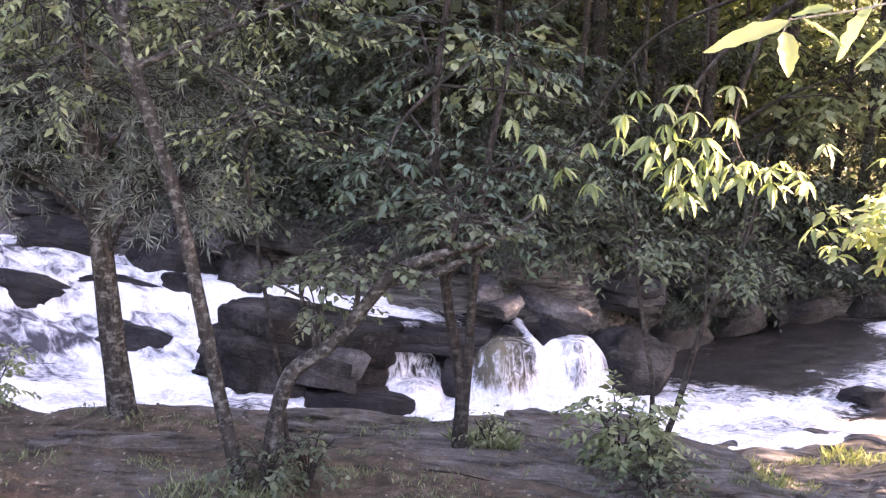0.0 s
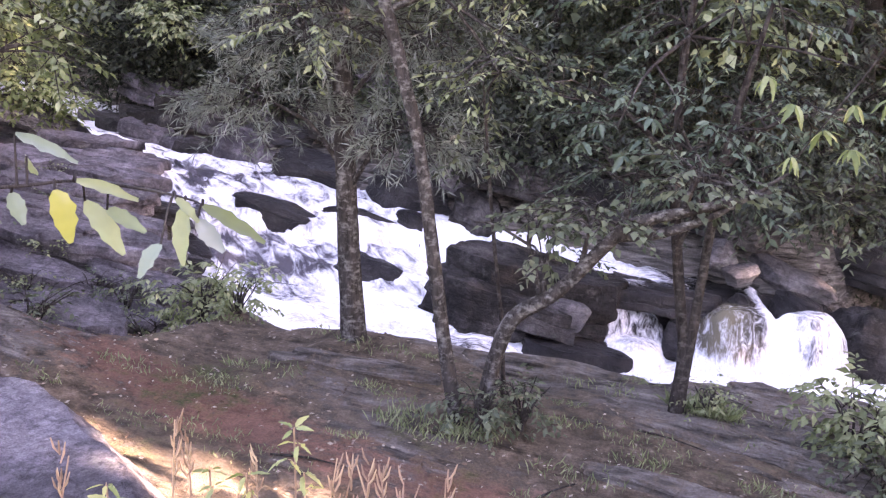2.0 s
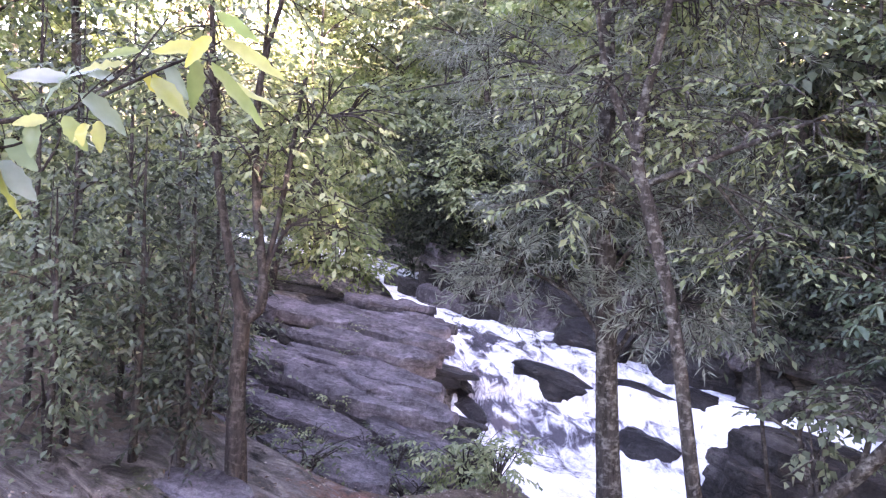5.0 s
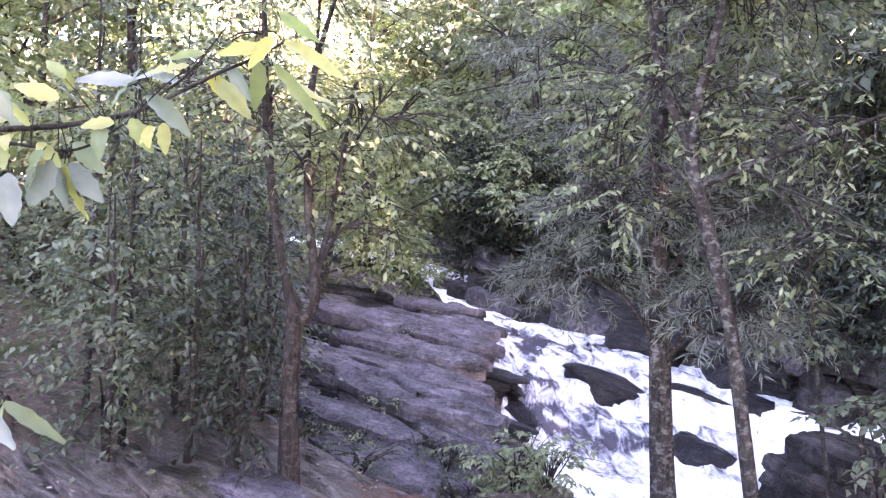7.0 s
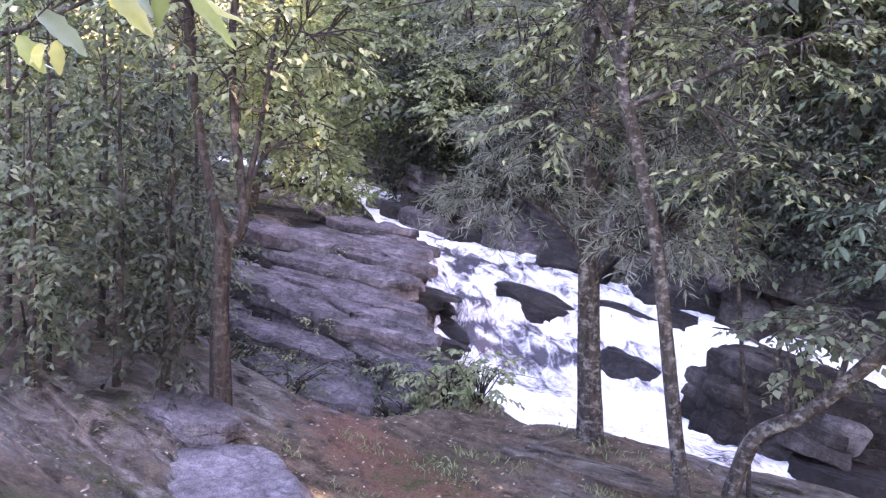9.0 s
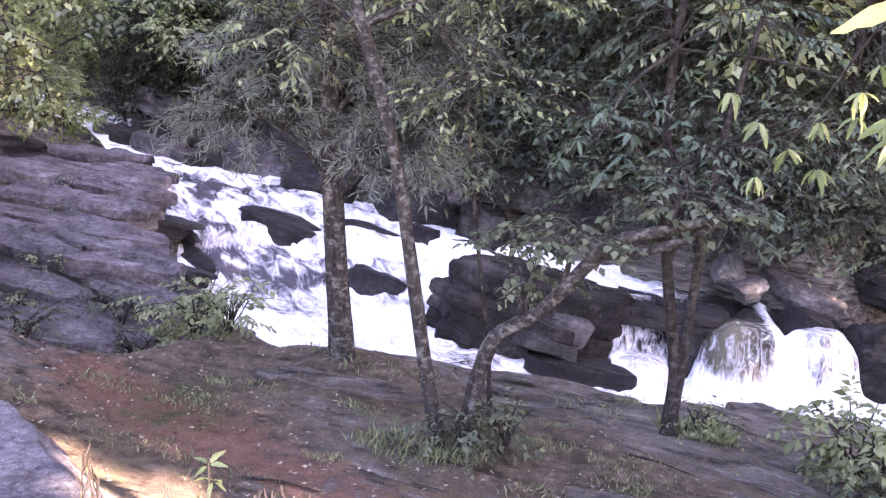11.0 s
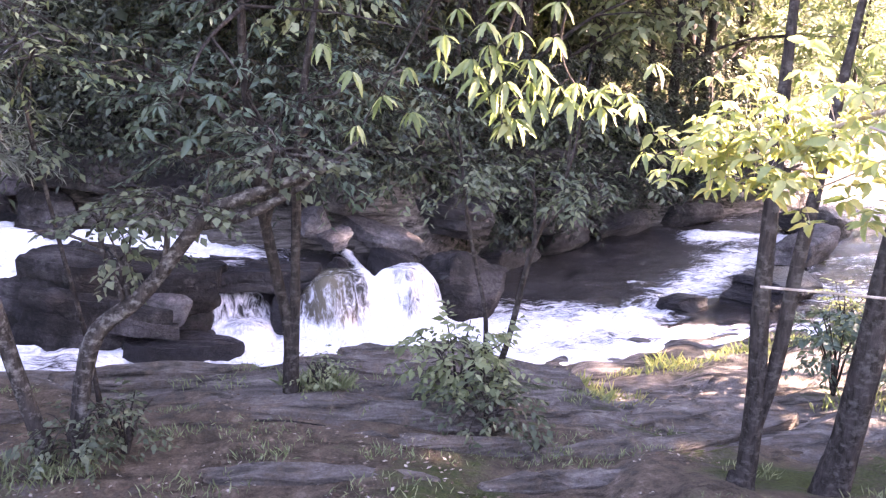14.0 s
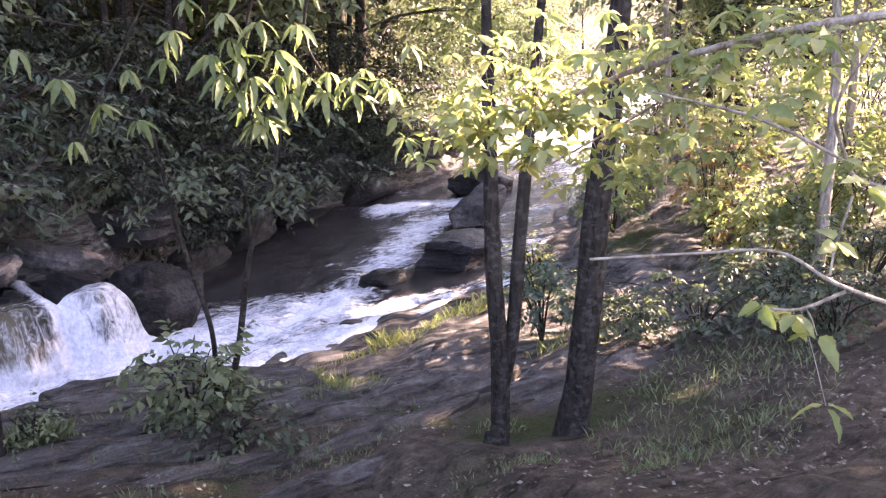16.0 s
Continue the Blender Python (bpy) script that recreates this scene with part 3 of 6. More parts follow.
def ledge_mesh(size, seed, material, layers=4, over=0.10, taper=0.12, seg=52, corners=8, rise=0.02):
    """A block of bedded rock: broken-edged layers of uneven thickness, each stepping out or back from the one below, with a split, level top."""
    rng = np.random.default_rng(seed)
    th = np.linspace(0, 2 * math.pi, seg, endpoint=False)
    ang = np.linspace(0, 2 * math.pi, corners, endpoint=False) + rng.uniform(-0.3, 0.3, corners)

    def outline():
        reach_ = rng.uniform(0.8, 1.0, corners)
        return np.min(reach_[:, None] / np.maximum(np.cos(th[None] - ang[:, None]), 0.3), axis=0)

    base = outline()
    cuts = np.cumsum(rng.uniform(0.5, 1.5, layers))
    cuts = np.concatenate([[0], cuts / cuts[-1]])
    rings, r = [(0.05 + 0 * th, 0.0)], base
    for l in range(layers):
        a, b = cuts[l], cuts[l + 1]
        r = (0.55 * base + 0.45 * outline()) * (1 - taper * l / layers + rng.uniform(-over, over))
        r = r * (1 + 0.05 * fbm(np.cos(th) * 2.5 + 7 * l, np.sin(th) * 2.5, 0, 3, seed + l))
        rings += [(r * 0.965, a + 0.001), (r, a + 0.2 * (b - a)), (r * 0.995, a + 0.75 * (b - a)), (r * 0.965, b)]
    rings += [(r * q, 1.0) for q in (0.85, 0.68, 0.5, 0.32, 0.16, 0.03)]
    R = np.stack([q for q, _ in rings])
    Zn = np.array([z for _, z in rings])[:, None] + 0 * th
    X, Y = R * np.cos(th) * size[0] / 2, R * np.sin(th) * size[1] / 2
    Z = Zn * size[2]
    top = Zn > 0.5
    crack = np.floor(2.0 * (Y + 0.25 * X + 0.2 * fbm(X * 1.3, Y * 1.3, 0, 2, seed + 3)) / max(0.35, 0.3 * size[1]))
    Z = Z + top * (hashed(crack.astype(np.int64), 5, 1, seed) - 0.5) * min(0.09, 0.25 * size[2]) + rise * fbm(X * 2.5, Y * 4.0, Z * 3, 4, seed + 2) * 1.6
    X = X + 0.05 * min(size[:2]) * fbm(X * 3, Y * 3, Z * 5, 3, seed + 6)
    Y = Y + 0.05 * min(size[:2]) * fbm(X * 3, Y * 3, Z * 5, 3, seed + 8)
    n = len(rings)
    a = np.arange(n * seg).reshape(n, seg)
    b = np.roll(a, -1, axis=1)
    f = np.stack([a[:-1], b[:-1], b[1:], a[1:]], -1).reshape(-1, 4)
    me = mesh_of("rock", np.stack([X, Y, Z], -1).reshape(-1, 3), f, material)
    me.set_sharp_from_angle(angle=radians(30))
    return me


def ledge(name, label, at, size, turn, seed, material=None, category="rock ledge", group="", **kw):
    me = ledge_mesh(size, seed, material or ROCK, **kw)
    if material is GROUND:
        for key, amount in (("soil", 0.42), ("moss", 0.18)):
            me.attributes.new(key, "FLOAT", "POINT").data.foreach_set("value", np.full(len(me.vertices), amount, np.float32))
    ob = new(name, me)
    ob.matrix_world = pose(*at, *turn)
    return tagged(ob, label, category, group)


def rock(name, label, at, size, turn, seed, material=WET, category="rock", group="", **kw):
    ob = new(name, rock_mesh(size, seed, material, **kw))
    ob.matrix_world = pose(*at, *turn)
    return tagged(ob, label, category, group)


# the long island between the lower run and the upper channel
ledge("island_rock", "long dark layered rock ridge rising from white water", (-2.3, 13.25, -0.1), (3.3, 1.5, 1.36), (0, 7, -3), 1, DARK_SHADED, "rock", layers=5, over=0.05, taper=0.05, seg=80)
ledge("island_rock", "dark overhanging shoulder of layered rock in the rapids", (-2.72, 12.85, 0.02), (1.7, 1.0, 0.9), (0, 9, 6), 2, DARK_SHADED, "rock", layers=3, taper=-0.1)
ledge("island_rock", "split dark rock step leaning on the ridge", (-2.0, 12.62, 0.35), (1.3, 0.6, 0.42), (-6, 10, -8), 21, DARK_SHADED, "rock", layers=2)
ledge("ledge_rock", "flat wet rock shelf beside the waterfall", (-0.4, 13.6, 0.68), (2.4, 1.0, 0.32), (0, 3, 4), 3, WET, "rock", layers=2)
ledge("ledge_rock", "wet rock wall under the shelf", (-0.5, 13.75, -0.1), (1.9, 0.7, 0.84), (0, 0, 4), 34, WET, "rock", layers=2)
ledge("ledge_rock", "low wet rock at the foot of the ridge", (-1.35, 12.5, -0.3), (1.6, 0.6, 0.52), (0, 5, 3), 4, WET, "rock", layers=2)
rock("boulder", "pale lit half-round stone set in dark ridge", (-1.5, 12.72, 0.6), (0.62, 0.45, 0.42), (0, 8, 10), 5, PALE)
# beside and over the fall
rock("boulder", "large dark boulder with a white-veined top at the pool", (2.9, 14.15, 0.3), (1.5, 1.15, 1.4), (0, 10, 8), 6, DARK_SHADED, strata=0.08, res=20, cuts=26)
rock("boulder", "small pale angular boulder above the waterfall", (0.62, 14.3, 1.45), (0.45, 0.42, 0.5), (10, 24, 20), 7, PALE)
rock("boulder", "small grey boulder above the waterfall", (0.95, 14.1, 1.25), (0.45, 0.42, 0.32), (0, -14, 40), 8, PALE)
rock("boulder", "long pale boulder lying on the far bank", (1.75, 14.7, 1.1), (1.5, 0.7, 0.45), (0, 20, -14), 9, PALE)
rock("ledge_rock", "wet sloping rock between two chutes of water", (1.78, 13.86, 0.8), (0.75, 0.42, 0.6), (0, 22, -18), 10, WET)
rock("ledge_rock", "black wet rock dividing the chute from the fall", (1.05, 13.78, 0.82), (0.5, 0.36, 0.42), (0, 14, 20), 30, WET)
rock("ledge_rock", "dark wet ledge at the rim of the cascade", (-9.0, 13.75, 1.12), (1.5, 0.4, 0.36), (0, 14, -14), 31, WET, strata=0.08)
rock("ledge_rock", "dark wet ledge at the rim of the cascade", (-8.2, 13.35, 0.62), (1.3, 0.4, 0.4), (0, 18, -24), 32, WET, strata=0.08)
rock("ledge_rock", "black wet rock dividing the falls from the ledge", (0.2, 13.45, 0.42), (0.42, 0.5, 0.9), (0, 4, 0), 33, WET)
# rocks in the long cascade
rock("boulder", "dark wet boulder with water breaking round it", (-5.3, 14.2, 0.28), (1.25, 0.9, 0.8), (0, 8, 15), 11, WET)
rock("ledge_rock", "dark ledge with white water spilling over it", (-7.25, 14.75, 1.08), (1.6, 0.6, 0.52), (0, 9, 4), 12, WET, strata=0.08)
rock("ledge_rock", "thin dark ledge under falling water", (-5.75, 15.3, 1.14), (1.5, 0.4, 0.3), (0, 5, 4), 13, WET, strata=0.08)
rock("ledge_rock", "thin dark ledge under falling water", (-4.65, 15.4, 1.12), (1.0, 0.45, 0.36), (0, 12, 8), 17, WET, strata=0.08)
rock("ledge_rock", "flat dark slab awash in the upper channel", (-8.9, 15.6, 1.45), (1.5, 0.7, 0.4), (0, 8, -20), 18, WET, strata=0.08)
rock("boulder", "black boulder at the edge of the upper channel", (-7.3, 16.6, 1.7), (1.7, 0.9, 0.8), (0, 3, -8), 14, WET)
rock("boulder", "black boulder at the edge of the upper channel", (-5.2, 16.2, 1.55), (1.9, 0.9, 0.8), (0, 3, -8), 15, WET)
rock("boulder", "smooth dark boulder under the far bank", (-3.6, 15.7, 1.4), (1.3, 0.9, 0.9), (0, 6, -8), 16, DARK_SHADED)
for i, (x, y, sx) in enumerate(((-12.2, 17.9, 1.9), (-13.3, 18.6, 2.1), (-11.3, 17.9, 1.7), (-12.7, 19.0, 2.2), (-14.4, 19.6, 2.0), (-10.4, 17.7, 1.8), (-9.3, 17.6, 1.7), (-11.8, 18.6, 1.6))):
    ledge("boulder", "grey layered boulder heaped at the bend of the upper stream", (x, y, z_at(x, y) - 0.25), (sx, 1.2, 0.75), (0, 5, -24 + 9 * i), 300 + i, DARK_SHADED if i % 2 else ROCK, "boulder", "boulders at the bend", layers=2)
# stones in the lower pool
rock("boulder", "reddish wet stone breaking the current", (8.7, 14.4, 0.0), (2.6, 1.3, 0.75), (0, 5, 26), 19, WET)
rock("boulder", "pale sunlit slab at the water's edge", (10.6, 16.6, 0.2), (2.4, 1.2, 0.7), (0, -4, 36), 20, PALE)
rock("boulder", "small wet stone in the foam", (6.9, 13.9, 0.0), (1.0, 0.6, 0.4), (0, 5, 12), 23, WET)
rock("boulder", "dark rounded boulder among the far rapids", (12.6, 19.2, 0.2), (1.8, 1.2, 0.9), (0, 0, 20), 24, WET)

# stepped slabs on the near side of the cascade, dipping to the water
rng_r = np.random.default_rng(5)
along, left = np.array([-0.757, 0.653]), np.array([-0.77, -0.64])
SLAB = "purplish grey layered rock slab stepping down to the cascade"
for i, (x, y, zt, lx, ly, h, rz, ry) in enumerate(((-7.9, 10.1, 1.52, 3.4, 1.5, 0.4, 16, 7), (-8.1, 9.1, 1.28, 2.4, 1.0, 0.35, 10, 8), (-7.0, 8.8, 1.05, 2.6, 1.0, 0.35, 12, 8), (-6.15, 7.5, 1.36, 1.7, 0.9, 0.4, 10, 4),
                                                    (-9.5, 11.9, 1.8, 3.2, 1.3, 0.42, 20, 6), (-10.7, 13.7, 1.98, 3.2, 1.3, 0.42, 26, 5), (-8.7, 11.0, 1.62, 3.2, 1.0, 0.36, 18, 8), (-6.6, 9.8, 1.12, 2.0, 0.9, 0.35, 20, 9),
                                                    (-9.6, 12.9, 1.9, 2.4, 0.9, 0.36, 24, 6), (-6.9, 8.1, 1.2, 2.2, 0.8, 0.32, 8, 6), (-9.7, 10.2, 1.75, 2.8, 1.2, 0.4, 14, 7), (-11.6, 12.6, 2.1, 3.0, 1.4, 0.5, 22, 6), (-11.5, 14.9, 2.12, 2.4, 1.2, 0.6, 34, 5), (-10.3, 14.3, 1.95, 1.8, 0.8, 0.4, 38, 6))):
    ledge("rock_slab", SLAB, (x, y, zt - h - 0.12), (0.76 * lx, 0.66 * ly, h + 0.15), (5, ry, rz), 160 + i, ROCK, "rock slab", "stepped slabs", layers=3, over=0.03, taper=-0.34)
for i in range(13):
    for j in range(3):
        p = np.array([-5.9, 10.9]) + along * (i * 0.66 + rng_r.uniform(-0.15, 0.15)) + left * (0.7 + j * 1.9 + 0.9 * (i % 2) + rng_r.uniform(-0.3, 0.3))
        if p[1] < 7.6:
            continue
        size = (rng_r.uniform(1.4, 3.0), rng_r.uniform(0.5, 0.9), rng_r.uniform(0.26, 0.4))
        # darker fillers put the shade of the crevices into the rock colour
        ledge("rock_slab", SLAB, (p[0], p[1], z_at(p[0], p[1]) - 0.22 + rng_r.uniform(-0.08, 0.08)), size, (rng_r.uniform(-2, 7), rng_r.uniform(3, 11), rng_r.uniform(6, 30)), 100 + i * 7 + j,
              (ROCK, DARK_SHADED)[(i + j) % 2] if j else WET, "rock slab", "stepped slabs", layers=2, over=0.05, taper=-0.3)
rock("rock_slab", "smooth grey rock slab beside the footpath", (-3.75, 3.9, 1.5), (3.6, 2.3, 0.6), (4, 3, 158), 150, ROCK, "rock slab", box=5.0, bumpy=0.08, strata=0.02, res=24)
ledge("rock_slab", "flat brown rock lying by the forked tree", (-5.75, 5.2, 1.62), (1.5, 0.6, 0.22), (0, 3, 8), 151, ROCK, "rock slab", layers=2)
for i, (x, y, lx, ly, h, up, rz) in enumerate(((1.2, 8.9, 2.6, 0.6, 0.3, 0.08, -8), (0.9, 7.6, 2.6, 0.34, 0.3, 0.07, -6), (3.2, 7.0, 2.4, 0.36, 0.3, 0.07, 8), (1.3, 7.1, 2.2, 0.3, 0.3, 0.06, -3), (0.1, 7.9, 1.8, 0.3, 0.3, 0.06, 3), (2.9, 7.7, 1.8, 0.34, 0.3, 0.07, -4), (-2.9, 7.6, 2.0, 0.3, 0.3, 0.05, 6), (1.6, 9.5, 2.2, 0.6, 0.3, 0.09, -5), (2.6, 9.0, 1.8, 0.7, 0.3, 0.08, -24), (0.2, 9.2, 2.0, 0.6, 0.3, 0.07, 2),
                                              (1.4, 8.2, 1.8, 0.5, 0.25, 0.08, -10), (-1.0, 8.6, 2.4, 0.6, 0.3, 0.05, 3), (-2.6, 8.9, 2.2, 0.5, 0.3, 0.05, 4), (0.4, 6.5, 2.2, 0.28, 0.25, 0.05, -6), (2.4, 6.4, 2.2, 0.32, 0.3, 0.06, 4), (1.3, 5.9, 2.0, 0.26, 0.25, 0.045, -2), (4.4, 8.0, 2.4, 0.9, 0.3, 0.07, 10), (4.0, 9.3, 2.6, 0.8, 0.3, 0.07, 4), (6.0, 9.4, 2.8, 0.9, 0.3, 0.07, 12), (5.4, 7.2, 2.2, 0.8, 0.3, 0.06, 8), (3.4, 10.2, 2.2, 0.7, 0.3, 0.07, 6))):
    ledge("rock_slab", "low grey rock ledge breaking the soil", (x, y, z_at(x, y) + up - h - 0.02), (lx, ly, h), (2, 2, rz), 170 + i, GROUND, "rock slab", "bank outcrops", layers=3, over=0.08)

# layered ledges and boulders along the far bank, its shade put into their dark colour
for i in range(46):
    x = -14.5 + i * 0.64 + rng_r.uniform(-0.3, 0.3)
    up = (i % 3) * 0.9 + rng_r.uniform(0, 0.35)
    y = float(far_edge(x)) + 0.5 + up
    size = (rng_r.uniform(1.8, 3.4), rng_r.uniform(1.1, 1.7), rng_r.uniform(0.4, 0.7))
    ledge("bank_rock", "dark layered rock ledge jutting from the far bank", (x, y, z_at(x, y) - 0.25), size, (rng_r.uniform(-6, 4), rng_r.uniform(2, 9), rng_r.uniform(-14, 10) - (20 if x < -4 else 0)),
         200 + i, (DARK_SHADED, WET, DARK_SHADED, ROCK)[i % 4] if x < -3 else (DARK_SHADED, WET)[i % 2], "rock ledge", "far bank ledges", layers=3)
for i, (x, dy, sx, sz) in enumerate(((4.3, 0.3, 2.2, 1.0), (6.0, 0.25, 2.4, 1.1), (7.9, 0.2, 2.8, 1.1), (10.0, 0.35, 2.2, 0.9), (2.9, 0.9, 1.8, 0.9), (-0.3, 0.35, 1.6, 0.8), (-1.9, 0.3, 1.8, 0.8))):
    y = float(far_edge(x)) + dy + (0.0 if x > 3 else 0.5)
    rock("overhanging_boulder", "big smooth boulder overhanging the dark pool", (x, y, z_at(x, y - dy) + 0.4), (sx, 1.3, 0.75 * sz), (-8, rng_r.uniform(-6, 8), 42 if 3 < x < 8 else 8), 260 + i, DARK_SHADED if i % 2 else WET, "boulder", "far bank boulders", box=3.2)


# ---- trees and shrubs ----
def sprays(blobs, rng, length, per=9, twig=0.5, flat=0.35, droop=0.15, needle=False):
    """Leafy twigs spread through egg-shaped volumes (x, y, z, rx, ry, rz, twigs). Returns twig lines, leaf bases, leaf ways."""
    lines, base, way = [], [], []
    for x, y, z, rx, ry, rz, n in blobs:
        d = unit(rng.normal(0, 1, (n, 3)))
        r = rng.uniform(0.15, 1.0, (n, 1)) ** 0.6
        c = np.array([x, y, z]) + d * r * [rx, ry, rz]
        out = unit(d * [1, 1, flat] + rng.normal(0, 0.45, (n, 3)) * [1, 1, flat] - [0, 0, droop])
        ln = twig * rng.uniform(0.6, 1.3, (n, 1))
        s = np.linspace(0.1, 1.0, per)[None, :, None]
        sag = -0.25 * ln[:, None] * s**2 * np.array([0, 0, 1.0]) * (droop + 0.4)
        pts = c[:, None] + out[:, None] * ln[:, None] * s + sag
        side = unit(np.cross(out, [0, 0, 1.0]))
        sgn = np.where(np.arange(per) % 2 == 0, 1.0, -1.0)[None, :, None]
        if needle:
            w = out[:, None] * 0.8 + rng.normal(0, 0.8, pts.shape)
        else:
            w = out[:, None] * rng.uniform(0.3, 0.9, (n, per, 1)) + side[:, None] * sgn * 0.8 + rng.normal(0, 0.25, pts.shape) - np.array([0, 0, 0.25])
        base.append(pts.reshape(-1, 3))
        way.append(w.reshape(-1, 3))
        lines.append(np.stack([c, c + out * ln * 0.5, c + out * ln], 1))
    return np.concatenate(lines), np.concatenate(base), np.concatenate(way)


def crown_mesh(blobs, material, rng, length=0.12, ratio=0.45, per=9, twig=0.5, fine=False, needle=False, flat=0.35, droop=0.15):
    lines, base, way = sprays(blobs, rng, length, per, twig, flat, droop, needle)
    ln = length * rng.uniform(0.6, 1.25, len(base))
    wd = ln * ratio * rng.uniform(0.8, 1.2, len(base))
    v, f = leaves(base, way, ln, wd, rng, fine)
    return mesh_of("crown", v, f, material), lines


def twig_tubes(lines, limbs, r0=0.007):
    """Thin twigs, each grown out of the nearest limb."""
    wood = np.concatenate([spline(s, 5)[:, :3] for s in limbs])
    out = []
    for l in lines:
        a = wood[np.argmin(np.linalg.norm(wood - l[0], axis=1))]
        p = np.stack([a, a * 0.45 + l[0] * 0.55 + [0, 0, 0.04], l[0], l[1], l[2]])
        out.append(tube(p, np.linspace(r0 * 1.4, r0 * 0.35, 5), 3))
    return out


def limb_pieces(stems, steps=5, seg=8, seed=0, least=0.004):
    """Stems are lists of (x, y, z, radius)."""
    out = []
    for i, s in enumerate(stems):
        p = spline(s, steps)
        out.append(tube(p[:, :3], np.maximum(p[:, 3], least), seg, seed + i))
    return out


def reach(stem, blobs, rng, r=0.03):
    """Limbs from a stem to the hearts of its leaf volumes."""
    out = []
    p = spline(stem, 6)
    for x, y, z, rx, ry, rz, n in blobs:
        goal = np.array([x, y, z])
        k = int(np.argmin(np.linalg.norm(p[:, :3] - (goal - [0, 0, 0.35 + 0.4 * np.hypot(rx, rz)]), axis=1)))
        a = p[k]
        mid = (a[:3] * 0.5 + goal * 0.5) + [0, 0, 0.12] + rng.normal(0, 0.06, 3)
        rr = min(r, a[3] * 0.7)
        out.append([(*a[:3], rr), (*mid, rr * 0.7), (*goal, rr * 0.4)])
        for _ in range(3):
            tip = goal + rng.normal(0, 0.6, 3) * [rx, ry, rz]
            out.append([(*mid, rr * 0.5), (*(mid * 0.4 + tip * 0.6 + [0, 0, 0.05]), rr * 0.35), (*tip, rr * 0.18)])
    return out


def tree(name, label, stems, blobs, leaf, bark=BARK, seed=0, category="tree", group="", limb_r=0.03, twigs=True, split=True, **kw):
    rng = np.random.default_rng(seed + 100)
    x, y, z = stems[0][0][:3]
    top = thing(name, label, category, group, at=(x, y, z))
    cm, lines = crown_mesh(blobs, leaf, rng, **kw)
    limbs, boughs = list(stems), []
    for b in blobs:
        near = min(stems, key=lambda s: min(np.linalg.norm(np.array(p[:3]) - b[:3]) for p in s))
        boughs.append(reach(near, [b], rng, limb_r))
        limbs += boughs[-1]
    trunks = limb_pieces(stems, 6, 12, seed)
    arms = [limb_pieces(bo, 4, 5, seed + 7 + 4 * i) for i, bo in enumerate(boughs)]
    if twigs:
        # each twig belongs to the bough of its own leaf volume
        owner = np.concatenate([np.full(b[6], i) for i, b in enumerate(blobs)])
        for i, piece in zip(owner, twig_tubes(lines, limbs)):
            arms[i].append(piece)
    if split:
        for piece in trunks:
            part_mesh("trunk", mesh_of("trunk", *piece, bark), top)
        for arm in arms:
            part_mesh("branch", mesh_of("branch", *joined(arm), bark), top)
    else:
        part_mesh("trunk", mesh_of("trunk", *joined(trunks + [p for arm in arms for p in arm]), bark), top)
    part_mesh("crown", cm, top)
    return top


def foot(x, y, r):
    """A flared start of a stem at the ground."""
    z = z_at(x, y)
    return [(x, y, z - 0.12, r * 1.5), (x, y, z + 0.08, r * 1.15)]


# trees on the near bank
tree("pine_tree", "tall pine with a straight grey-brown trunk on the bank's edge",
     [foot(-3.12, 8.25, 0.125) + [(-3.2, 8.22, 2.3, 0.115), (-3.3, 8.2, 3.5, 0.105), (-3.42, 8.2, 5.0, 0.09), (-3.55, 8.2, 7.0, 0.065), (-3.6, 8.2, 10, 0.02)]],
     [(-4.1, 8.0, 3.75, 0.7, 0.6, 0.3, 60), (-2.5, 8.1, 3.6, 0.6, 0.6, 0.3, 50), (-3.9, 8.3, 4.5, 0.9, 0.7, 0.35, 70), (-2.6, 8.1, 4.5, 0.8, 0.7, 0.35, 60),
      (-3.3, 8.0, 5.3, 1.3, 1.0, 0.4, 90), (-4.5, 8.2, 5.9, 0.9, 0.8, 0.4, 60), (-2.6, 8.2, 6.2, 0.9, 0.8, 0.4, 60), (-3.5, 8.2, 7.5, 1.4, 1.2, 0.7, 90), (-3.6, 8.2, 9.2, 0.9, 0.9, 0.7, 60), (-2.4, 8.0, 7.4, 1.3, 1.2, 0.6, 80), (-4.6, 8.0, 7.2, 1.2, 1.2, 0.6, 70)],
     NEEDLE, BARK_PALE, 1, length=0.13, ratio=0.09, per=34, twig=0.45, needle=True)
